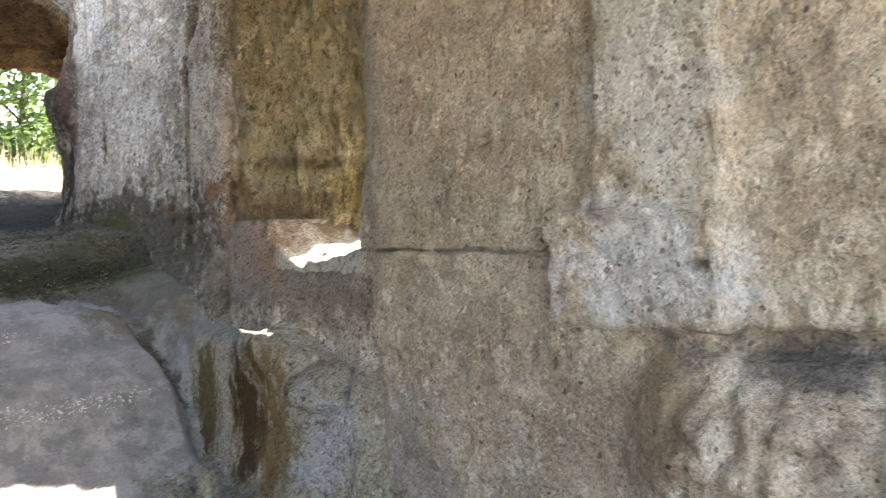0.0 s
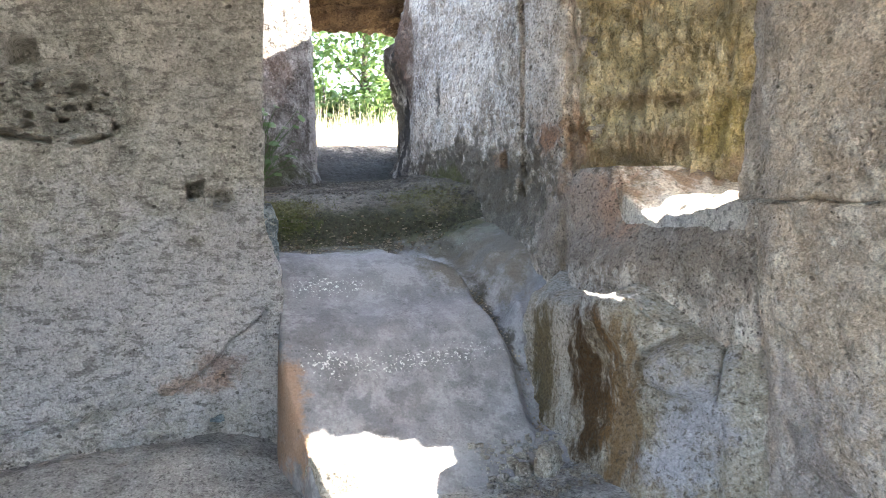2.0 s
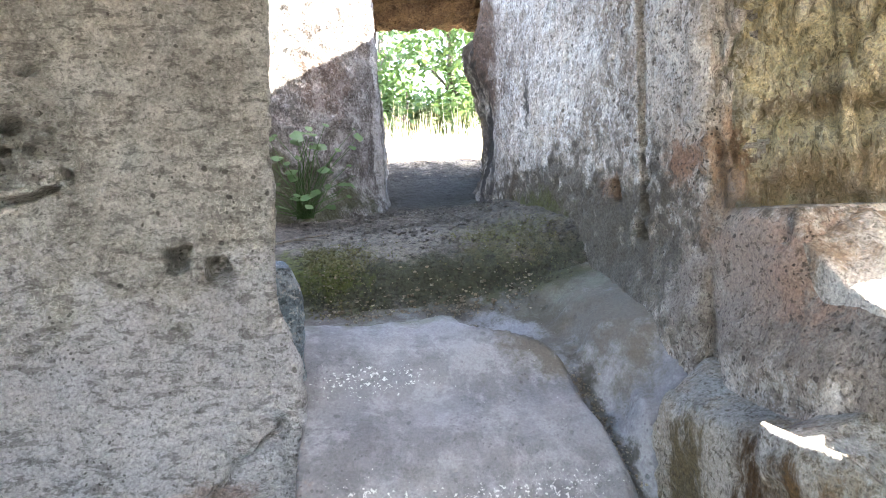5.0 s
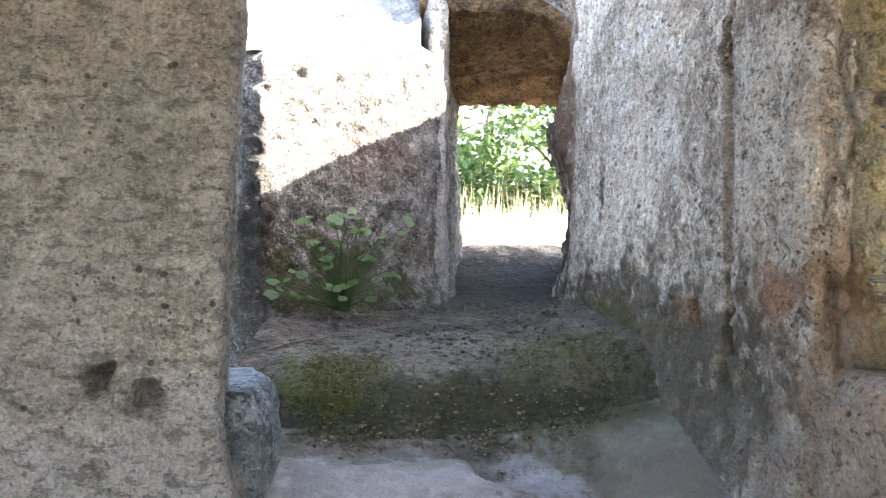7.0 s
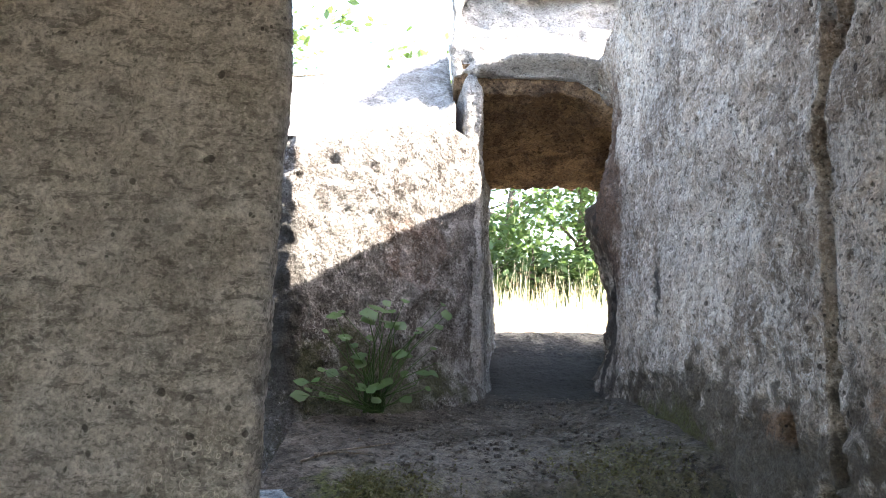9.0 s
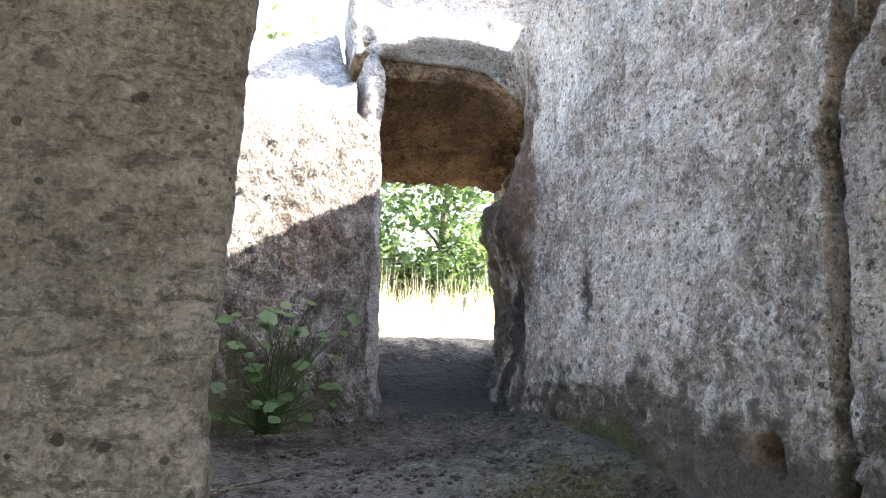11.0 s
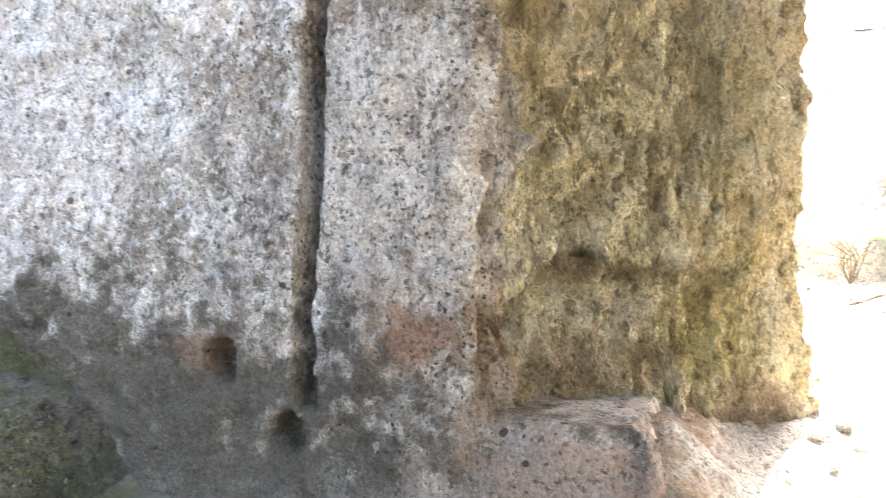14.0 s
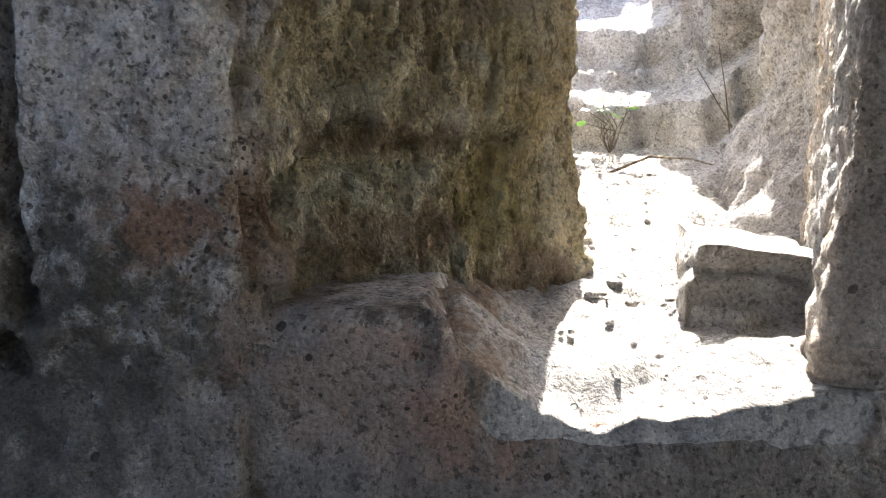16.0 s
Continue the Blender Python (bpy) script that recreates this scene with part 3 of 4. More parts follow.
def corridor_shape(p, n):
    x, y, z = p[:, 0], p[:, 1], p[:, 2]
    face = np.clip(-n[:, 0], 0, 1) * (y > 3.73)
    w = 0.03 * fbm(p, 6.0, 3, 41)
    # a cut channel that leans a little, ending in a socket
    gy = 4.168 - 0.06 * smooth(1.9, 2.6, z) + 0.012 * np.sin(z * 9)
    d = -0.1 * (1 - smooth(0.023, 0.032, np.abs(y - gy))) * smooth(1.3, 1.34, z)
    d -= 0.09 * (1 - smooth(0.6, 1.1, np.hypot((y - 4.23) / 0.06, (z - 1.25) / 0.06)))
    # a short branch that runs into the channel
    d -= 0.05 * (1 - smooth(0.022, 0.034, np.abs(y - 4.03 + 0.32 * (z - 2.55)))) * smooth(2.46, 2.52, z)
    d -= 0.1 * (1 - smooth(0.6, 1.1, np.hypot((y - 4.45 + w) / 0.075, (z - 1.42) / 0.065)))
    d -= 0.04 * (1 - smooth(0.5, 1.1, np.hypot((y - 5.8) / 0.025, (z - 2.42) / 0.03)))
    d -= 0.05 * (1 - smooth(0.4, 1.1, np.hypot((y - 5.55 + w) / 0.05, (z - 1.93) / 0.1)))
    d += 0.06 * smooth(1.2, 0.9, z + w)
    # broken arris by the doorway
    d += 0.06 * np.sin(z * 5.2 + 1.0) * smooth(6.1, 6.5, y) - 0.1 * band(z + 2 * w, 2.7, 3.15, 0.12) * smooth(6.35, 6.6, y)
    d *= face
    d += np.clip(-n[:, 0], 0, 1) * smooth(6.5, 6.7, y) * (0.05 * fbm(p, 5.0, 3, 49) - 0.12 * (1 - smooth(0.4, 1.1, np.hypot((y - 6.75) / 0.12, (z - 1.72) / 0.09))))
    # the splayed side of the opening: fluted by water, with a block course at its foot
    rev = np.clip(-n[:, 1], 0, 1) * band(x, 2.24, 3.05, 0.03)
    flute = 0.025 * fbm(p, (11.0, 11.0, 2.0), 3, 45) + 0.06 * fbm(p, (24.0, 24.0, 9.0), 3, 46)
    flute -= 0.06 * smooth(0.82, 1.0, 1 - np.abs(vnoise(p, (13.0, 13.0, 2.4), 47))) + 0.05 * smooth(0.75, 1.0, 1 - np.abs(vnoise(p, (26.0, 26.0, 8.0), 48))) 
    flute += 0.03 * fbm(p, (38.0, 38.0, 20.0), 2, 44)
    d += rev * flute * (1 - 0.65 * smooth(2.72, 2.95, x))
    # a block course, with a broken hollow along its top
    d += rev * 0.055 * band(z + 0.5 * w, 1.3, 1.6, 0.02) * band(x + 0.5 * w, 2.41, 2.72, 0.02)
    d -= rev * (0.1 + 0.05 * fbm(p, 16.0, 2, 42)) * np.exp(-((z - 1.66 - 1.8 * w - 0.035 * np.sin(x * 13)) / 0.02) ** 2) * band(x, 2.42, 2.86, 0.04) * smooth(-0.5, 0.1, vnoise(p, 9.0, 43))
    d -= rev * 0.07 * (1 - smooth(0.02, 0.05, np.abs(x - 2.78 - w))) * smooth(1.9, 2.1, z)
    d += rev * 0.1 * (1 - smooth(0.4, 1.0, np.hypot((x - 2.735) / 0.035, (z - 1.32) / 0.17)))
    d += rev * 0.07 * smooth(1.62, 1.3, z + 2 * w) * smooth(2.6, 2.85, x)
    return d


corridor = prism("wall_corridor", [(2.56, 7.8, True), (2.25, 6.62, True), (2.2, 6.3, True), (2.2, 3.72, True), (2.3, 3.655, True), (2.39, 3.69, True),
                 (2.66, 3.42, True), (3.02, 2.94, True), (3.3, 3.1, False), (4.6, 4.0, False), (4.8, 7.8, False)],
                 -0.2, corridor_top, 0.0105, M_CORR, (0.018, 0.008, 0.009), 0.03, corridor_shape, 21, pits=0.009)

corridor.data.materials.append(M_REVEAL)
centre = np.zeros(len(corridor.data.polygons) * 3)
corridor.data.polygons.foreach_get("center", centre)
centre = centre.reshape(-1, 3)
slots = ((centre[:, 0] > 2.285) & (centre[:, 1] < 3.735) & (centre[:, 2] > 1.0)).astype(np.int32)
corridor.data.polygons.foreach_set("material_index", slots)


def sill_top(x, y):
    return 1.09 + 0.25 * smooth(3.2, 3.34, y + 0.03 * np.sin(x * 40)) + 0.0 * x


sill = prism("wall_sill", [(2.3, 4.0, True), (2.208, 3.9, True), (2.2, 3.0, True), (2.2, 2.4, True), (2.6, 2.35, False), (3.5, 2.3, False), (3.5, 3.9, False)],
             -0.2, sill_top, 0.0135, M_CORR, (0.018, 0.008, 0.007), 0.03, lambda p, n: 0.1 * smooth(1.1, 0.85, p[:, 2]) * smooth(2.6, 3.1, p[:, 1]) * smooth(3.72, 3.5, p[:, 1]) * np.clip(-n[:, 0], 0, 1), 21)


def block_shape(p, n):
    y, z = p[:, 1], p[:, 2]
    w = 0.05 * fbm(p, 5.0, 3, 81)
    d = -0.14 * smooth(2.75, 2.45, y + w) * np.clip(-n[:, 0], 0, 1)
    d += 0.07 * (1 - smooth(0.4, 1.1, np.hypot((y - 2.62) / 0.12, (z - 0.53) / 0.11))) * np.clip(-n[:, 0], 0, 1)
    ring = np.hypot((y - 2.62) / 0.12, (z - 0.53) / 0.11)
    d -= 0.07 * np.exp(-((ring - 1.25) / 0.22) ** 2) * smooth(0.35, 0.5, z) * np.clip(-n[:, 0], 0, 1)
    d += 0.075 * band(y, 2.84, 3.06, 0.05) * smooth(0.5, 0.68, z) * np.clip(-n[:, 0], 0, 1)
    d += 0.06 * smooth(0.35, 0.0, z)
    return d


block = prism("wall_ledge", [(1.95, 3.72, True), (1.93, 3.1, True), (2.0, 2.45, True), (2.2, 2.2, False), (2.5, 2.2, False), (2.5, 3.8, False)],
              -0.2, lambda x, y: 0.72 + 0.1 * smooth(2.0, 2.2, x) - 0.1 * smooth(2.85, 2.5, y) + 0.075 * band(y, 2.82, 3.08, 0.06), 0.018, M_BLOCK, (0.02, 0.015, 0.008), 0.06, block_shape, 15)


def facade_shape(p, n):
    z = p[:, 2]
    return 0.012 * fbm(p, 16.0, 4, 88) * smooth(1.3, 1.7, z) + 0.06 * smooth(1.6, 1.25, z)


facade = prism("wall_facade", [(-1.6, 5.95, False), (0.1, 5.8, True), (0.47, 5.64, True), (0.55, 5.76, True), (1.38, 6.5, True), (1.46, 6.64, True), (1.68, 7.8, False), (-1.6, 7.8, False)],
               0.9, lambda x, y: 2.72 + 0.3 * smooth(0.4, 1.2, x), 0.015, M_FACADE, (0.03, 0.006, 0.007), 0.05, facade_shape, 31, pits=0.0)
post = prism("doorpost", [(1.37, 6.58, True), (1.47, 6.6, True), (1.52, 6.95, False), (1.3, 6.95, False)],
             1.2, 3.45, 0.018, M_UPPER, (0.02, 0.012, 0.006), 0.02, None, 33)


upper = terrain("rock_upper", -1.8, 1.3, 6.5, 7.75, 0.025, lambda x, y: 2.62 + 1.25 * smooth(5.9, 8.1, y) ** 0.8 + 0.22 * smooth(0.2, 1.4, x) + 0.1 * np.sin(x * 2.3 + 1) * np.sin(y * 2.9), M_UPPER, 0.045, 35, 0.1)


def lintel_shape(p, n):
    x, z = p[:, 0], p[:, 2]
    f = np.clip(-n[:, 1], 0, 1)
    lip = 3.55 - 0.25 * (np.abs(x - 1.9) / 0.6) ** 3
    d = 0.13 * np.exp(-((z - lip) / 0.07) ** 2) - 0.5 * np.clip(z - 3.65, 0, 2)
    d -= 0.12 * (1 - smooth(0.5, 1.1, np.hypot((x - 1.4) / 0.07, (z - 3.42) / 0.05))) + 0.12 * (1 - smooth(0.5, 1.1, np.hypot((x - 2.38) / 0.06, (z - 3.38) / 0.05)))
    return d * f + 0.03 * fbm(p, 9.0, 3, 38) * f * smooth(3.6, 3.8, z)


lintel = prism("door_lintel", [(1.28, 6.64, True), (2.6, 6.62, True), (2.9, 7.8, False), (1.4, 7.8, False)],
               lambda x, y: 3.43 - 0.24 * smooth(6.6, 8.0, y) - 0.16 * smooth(2.05, 2.4, x), 4.15, 0.02, M_UPPER, (0.03, 0.015, 0.008), 0.03, lintel_shape, 37)
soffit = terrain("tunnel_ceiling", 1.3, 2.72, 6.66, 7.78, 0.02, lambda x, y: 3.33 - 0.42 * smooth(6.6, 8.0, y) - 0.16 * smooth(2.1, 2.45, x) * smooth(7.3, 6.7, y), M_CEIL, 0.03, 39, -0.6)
# Out of view; the overhang to x 3.05 is added to shorten the sun patch.
ceiling = prism("ceiling", [(-2.6, -1.4, False), (3.05, -1.4, False), (3.05, 2.95, False), (2.4, 3.2, False), (2.3, 4.1, False), (-2.6, 4.2, False)], 2.92, 3.6, 0.15, M_RIGHT, (0.03, 0.02, 0), 0.05, None, 43)


# Added out of view; stops at y 0 so light reaches the right wall.
side = prism("wall_unseen_left", [(-3.0, 0.0, False), (-2.3, 0.0, False), (-2.3, 4.5, False), (-3.0, 4.5, False)], -0.3, 3.1, 0.08, M_LEFT, (0.04, 0.02, 0), 0.05, None, 47)


# ---------------------------------------------------------------- floors
def floor_height(x, y):
    return 0.0 + 0.1 * smooth(3.4, 3.85, y) * smooth(0.8, 0.3, x) + 0.03 * np.sin(x * 2) * np.sin(y * 1.7)


floor = terrain("floor", -3.4, 2.4, -3.4, 4.1, 0.03, floor_height, M_FLOOR, 0.012, 7)
KNOTS_Y = (2.95, 3.15, 3.3, 3.45, 3.55, 3.64, 3.8, 4.02, 4.1, 4.2, 4.32, 4.72, 4.79, 4.9, 5.2, 6.1, 6.6, 7.0, 7.6, 8.0, 9.0)
KNOTS_Z = (-0.12, 0.02, 0.13, 0.24, 0.36, 0.47, 0.61, 0.7, 0.78, 0.87, 0.92, 0.97, 1.12, 1.19, 1.25, 1.33, 1.37, 1.41, 1.6, 1.8, 1.83)


def passage_height(x, y):
    z = np.interp(y, KNOTS_Y, KNOTS_Z)
    for dy in (-0.03, 0.03):
        z = z + np.interp(y + dy, KNOTS_Y, KNOTS_Z)
    z = z / 3
    on = smooth(4.78, 4.6, y)
    edge = 1.86 - 0.38 * smooth(4.02, 4.36, y) ** 2 + 0.015 * np.sin(y * 9)
    k = smooth(edge - 0.09, edge, x)
    z = z - on * 0.13 * k * smooth(3.2, 3.5, y) * smooth(4.72, 4.4, y) - 0.035 * band(y + 0.02 * np.sin(x * 7), 4.5, 4.72, 0.06) * smooth(1.9, 1.5, x)
    z = z + smooth(4.75, 4.05, y) * (0.14 * smooth(1.9, 2.0, x + 0.02 * np.sin(y * 17)) + 0.14 * smooth(2.0, 2.2, x)) * smooth(3.4, 3.6, y)
    k = smooth(1.88, 2.06, x + 0.03 * np.sin(y * 23) + 0.02 * np.sin(y * 51 + x * 30)) * band(y, 4.05, 4.85, 0.12)
    z = z * (1 - k) + k * (np.interp(y, (3.9, 4.3, 4.7, 4.9), (0.84, 0.92, 1.0, 1.16)) + 0.2 * (x - 1.95))
    z = z - 1.1 * smooth(0.72, 0.64, x + 0.02 * np.sin(y * 9)) * smooth(4.3, 3.9, y)
    z = z + 0.08 * smooth(1.75, 2.2, x) * smooth(4.7, 5.0, y) * smooth(6.6, 6.0, y)
    z = z + 0.05 * smooth(1.0, 0.55, x) * smooth(5.2, 5.8, y) * smooth(6.6, 6.4, y)
    return z - 0.02 * np.sin((x - 0.8) * 2.6) * on


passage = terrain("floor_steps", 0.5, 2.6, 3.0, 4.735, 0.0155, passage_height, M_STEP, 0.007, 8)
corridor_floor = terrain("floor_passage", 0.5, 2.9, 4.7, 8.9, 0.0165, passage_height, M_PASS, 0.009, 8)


def outer_height(x, y):
    z = 1.1 + 0.09 * (2.98 - y) * smooth(3.0, 2.9, y) * smooth(2.7, 2.3, x) + 0.12 * smooth(3.05, 3.3, y) * smooth(3.4, 2.9, x)
    z = z + 0.08 * smooth(2.2, 2.45, x) + 0.19 * np.clip(x - 2.6, 0, 9)
    for at, up in ((4.7, 0.24), (5.28, 0.1), (5.5, 0.24)):
        ragged = 0.05 * np.sin(y * 6 + at * 7) + 0.035 * np.sin(y * 15 + at * 3) + 0.02 * np.sin(y * 37 + at)
        z = z + up * smooth(at - 0.03, at + 0.03, x + ragged - 0.2 * (y - 2.4))
    z = z + 0.3 * smooth(2.2, 1.6, y) * smooth(3.0, 3.5, x)
    return z - 1.0 * smooth(3.75, 3.9, y) * smooth(2.7, 2.5, x)


outer = terrain("floor_outer", 2.222, 6.6, 1.5, 5.2, 0.02, outer_height, M_RUBBLE, 0.024, 12)
cliff = prism("cliff", [(6.0, 5.2, False), (5.75, 3.6, True), (5.9, 1.4, True), (6.2, -1.0, False), (10.5, -1.0, False), (10.5, 5.2, False)],
              1.0, 3.7, 0.04, M_UPPER, (0.08, 0.04, 0.012), 0.1, lambda p, n: -0.95 * (p[:, 2] - 1.6) * np.clip(-n[:, 0], 0, 1), 51)
for v in cliff.data.vertices:
    if v.co.z > 3.6 and v.co.x < 7.9:
        v.co.x = 7.9



def spur_shape(p, n):
    x, z = p[:, 0], p[:, 2]
    w = 0.08 * fbm(p, 2.5, 3, 57)
    u = np.abs((x - 4.45 - 0.12 * (z - 2.0) + w) / 0.5) ** 3 + np.abs((z - 2.3 + w) / 0.52) ** 3
    d = -2.3 * (1 - smooth(0.85, 1.05, u)) * np.clip(n[:, 1], 0, 1)
    d += 0.05 * fbm(p, (9.0, 9.0, 3.0), 3, 58)
    return d + 0.3 * smooth(1.85, 1.2, z) * smooth(5.0, 4.2, x)


spur = prism("cliff_spur", [(3.25, -0.6, False), (6.6, -0.8, False), (6.1, 2.06, True), (5.2, 1.96, True), (4.3, 1.98, True), (3.28, 2.1, True), (3.2, 2.0, False)],
             0.8, lambda x, y: 2.95 + 0.3 * smooth(4.6, 5.4, x), 0.025, M_UPPER, (0.04, 0.03, 0.015), 0.08, spur_shape, 53)


# ---------------------------------------------------------------- ground outside
def far_height(x, y):
    return 1.78 * np.maximum(smooth(3.0, 7.5, y), smooth(3.0, 8.0, x)) + 0.018 * np.clip(y - 8, 0, 40) + 0.15 * np.sin(x * 0.21 + 1) * np.sin(y * 0.17) * smooth(12, 24, np.hypot(x, y))


xs = np.concatenate([np.linspace(-900, -30, 12), np.linspace(-24, 30, 80), np.linspace(36, 900, 12)])
ys = np.concatenate([np.linspace(-900, -20, 12), np.linspace(-14, 40, 80), np.linspace(46, 1200, 14)])
GX, GY = np.meshgrid(xs, ys)
gp = np.stack([GX.ravel(), GY.ravel(), np.zeros(GX.size)], 1)
gp[:, 2] = far_height(gp[:, 0], gp[:, 1])
gp[:, 2] += 0.04 * fbm(gp, 1.3, 3, 3)
gf = grid_faces(len(ys), len(xs))
mid = gp[gf].mean(1)
gf = gf[~((mid[:, 0] > -3.2) & (mid[:, 0] < 8.6) & (mid[:, 1] > -3.2) & (mid[:, 1] < 8.5))]
ground = mesh_object("ground", gp, gf, M_SOIL)


# ---------------------------------------------------------------- plants
def leaves(name, centres, normals, size, mat, parent=None, aspect=0.55, fold=0.25, rng=None):
    """Pointed, folded leaves of six corners, four triangles each."""
    rng = rng or np.random.default_rng(1)
    n = len(centres)
    nor = normals / (np.linalg.norm(normals, axis=1)[:, None] + 1e-9)
    t = np.cross(nor, rng.normal(size=(n, 3)))
    t /= np.linalg.norm(t, axis=1)[:, None] + 1e-9
    b = np.cross(nor, t)
    s = np.asarray(size).reshape(-1, 1)
    w = s * aspect * 0.5
    pts = np.stack([centres - t * s * 0.5, centres - t * s * 0.1 + b * w - nor * w * fold, centres + t * s * 0.2 + b * w * 0.85 - nor * w * fold,
                    centres + t * s * 0.55 - nor * s * 0.08, centres + t * s * 0.2 - b * w * 0.85 - nor * w * fold, centres - t * s * 0.1 - b * w - nor * w * fold], 1)
    base = np.arange(n)[:, None] * 6
    f = np.concatenate([base + np.array([[0, 1, 2, 3]]), base + np.array([[0, 3, 4, 5]])])
    return mesh_object(name, pts.reshape(-1, 3), f, mat, parent, flat=True)


def tube(points, radii, sides=6):
    """Vertices and faces of a bent, tapered stem."""
    pts = np.asarray(points, float)
    out, faces = [], []
    for i, q in enumerate(pts):
        d = pts[min(i + 1, len(pts) - 1)] - pts[max(i - 1, 0)]
        d /= np.linalg.norm(d) + 1e-9
        a = np.cross(d, (0.31, 0.87, 0.4))
        a /= np.linalg.norm(a) + 1e-9
        b = np.cross(d, a)
        for k in range(sides):
            u = 2 * math.pi * k / sides
            out.append(q + radii[i] * (a * math.cos(u) + b * math.sin(u)))
    for i in range(len(pts) - 1):
        for k in range(sides):
            faces.append((i * sides + k, i * sides + (k + 1) % sides, (i + 1) * sides + (k + 1) % sides, (i + 1) * sides + k))
    return out, faces


def stems(name, list_of_tubes, mat, parent=None):
    v, f = [], []
    for a, b in list_of_tubes:
        f += [tuple(i + len(v) for i in q) for q in b]
        v += a
    return mesh_object(name, np.array(v), np.array(f), mat, parent)


def tree(x, y, height, spread, seed, label, kind="tree", count=9000, leaf=0.11):
    rng = np.random.default_rng(seed)
    z0 = float(far_height(np.array([x]), np.array([y]))[0]) - 0.1
    root = tagged(new(kind), label, kind, "trees beyond the doorway")
    root.location = (x, y, z0)
    lean = rng.normal(size=2) * 0.12
    trunk = [np.array([lean[0] * k * height * 0.1 + 0.05 * math.sin(k * 1.3), lean[1] * k * height * 0.1, height * 0.75 * k / 7]) for k in range(8)]
    tubes = [tube(trunk, [0.035 * height ** 0.8 * (1 - 0.11 * k) for k in range(8)], 8)]
    tips = []
    for i in range(16):
        k = rng.integers(1, 8) if kind == "tree" else rng.integers(0, 6)
        a = rng.uniform(0, 6.28)
        ln = spread * rng.uniform(0.5, 1.0)
        q = trunk[k]
        limb = [q + np.array([math.cos(a) * ln * u, math.sin(a) * ln * u, ln * (0.55 * u - 0.2 * u * u) + 0.04 * rng.normal()]) for u in (0, 0.25, 0.5, 0.75, 1.0)]
        tubes.append(tube(limb, [0.012 * height ** 0.8 * (1 - 0.2 * j) for j in range(5)], 5))
        tips += limb[1:]
    stems("trunk", tubes, M_BARK, root)
    tips = np.array(tips)
    clump = tips[rng.integers(0, len(tips), count // 40)] + rng.normal(size=(count // 40, 3)) * spread * 0.22
    c = np.repeat(clump, 40, 0) + rng.normal(size=(len(clump) * 40, 3)) * np.array([0.2, 0.2, 0.13]) * (0.6 + spread * 0.2)
    c[:, 2] = np.maximum(c[:, 2], 0.15)
    nn = rng.normal(size=c.shape) * 0.6 + np.array([0, -0.1, 0.8])
    leaves("crown", c, nn, leaf * rng.uniform(0.6, 1.3, len(c)), M_TREE, root, 0.5, 0.3, rng)
    return root


for i, (x, y, h, s, kind) in enumerate([(1.6, 13.2, 3.6, 1.5, "tree"), (3.9, 13.6, 4.2, 1.7, "tree"), (2.8, 15.5, 5.5, 2.2, "tree"), (0.2, 15.0, 5.0, 2.0, "tree"),
                                        (5.9, 15.5, 5.5, 2.2, "tree"), (4.9, 12.6, 2.2, 1.2, "bush"), (2.7, 12.8, 1.9, 1.1, "bush"), (0.9, 12.6, 2.0, 1.2, "bush"),
                                        (-2.6, 12.0, 4.8, 2.0, "tree"), (-4.8, 10.5, 5.0, 2.2, "tree")]):
    tree(x, y, h, s, 100 + i, "leafy green broadleaf tree on the dry bank" if kind == "tree" else "low leafy green bush on the dry bank", kind, 4800, 0.14)

# dry grass beyond the doorway
rng = np.random.default_rng(5)
n = 9000
gx, gy = rng.uniform(0.4, 6.0, n), 8.3 + rng.gamma(1.6, 1.2, n)
gz = far_height(gx, gy)
gh = rng.uniform(0.12, 0.55, n) * (0.3 + 0.7 * smooth(8.2, 9.8, gy)) + rng.uniform(0.1, 0.6, n) * smooth(9.5, 10.8, gy) * (rng.random(n) < 0.4)
lean = rng.normal(size=(n, 2)) * 0.18
wx = rng.uniform(0.004, 0.009, n)
a = rng.uniform(0, 3.14, n)
gv = np.stack([np.stack([gx - wx * np.cos(a), gy - wx * np.sin(a), gz], 1), np.stack([gx + wx * np.cos(a), gy + wx * np.sin(a), gz], 1),
               np.stack([gx + lean[:, 0] * gh + wx * 0.3, gy + lean[:, 1] * gh, gz + gh], 1)], 1)
grass = mesh_object("dry_grass", gv.reshape(-1, 3), np.arange(n * 3).reshape(-1, 3), M_STRAW, flat=True)
tagged(grass, "tall pale dry grass on the bank outside", "grass", kind="stuff")

# broad-leaved seedling at the foot of the facade
rng = np.random.default_rng(11)
seedling = tagged(new("seedling"), "broad-leaved green seedling rooted against the rock face", "plant")
seedling.location = (0.86, 5.78, 1.36)
for i in range(56):
    up = rng.uniform(0.06, 0.55)
    dx, dy = rng.uniform(-0.35, 0.26), rng.uniform(-0.2, 0.02)
    dx += 0.3 * up
    dy += 0.45 * max(dx, 0)
    q = [np.array([rng.uniform(-0.05, 0.05), 0, 0.0]) + np.array([dx * u, dy * u, up * (1.3 * u - 0.3 * u * u)]) for u in (0, 0.3, 0.6, 1.0)]
    stems("stem", [tube(q, [0.004, 0.003, 0.0025, 0.0015], 5)], M_LEAF, seedling)
    tip = q[-1]
    leaves("leaf", np.array([tip]), np.array([[0.15 + rng.normal() * 0.2, -0.5 + rng.normal() * 0.2, 0.85]]), [rng.uniform(0.04, 0.1)], M_LEAF, seedling, 0.85, 0.2, rng)


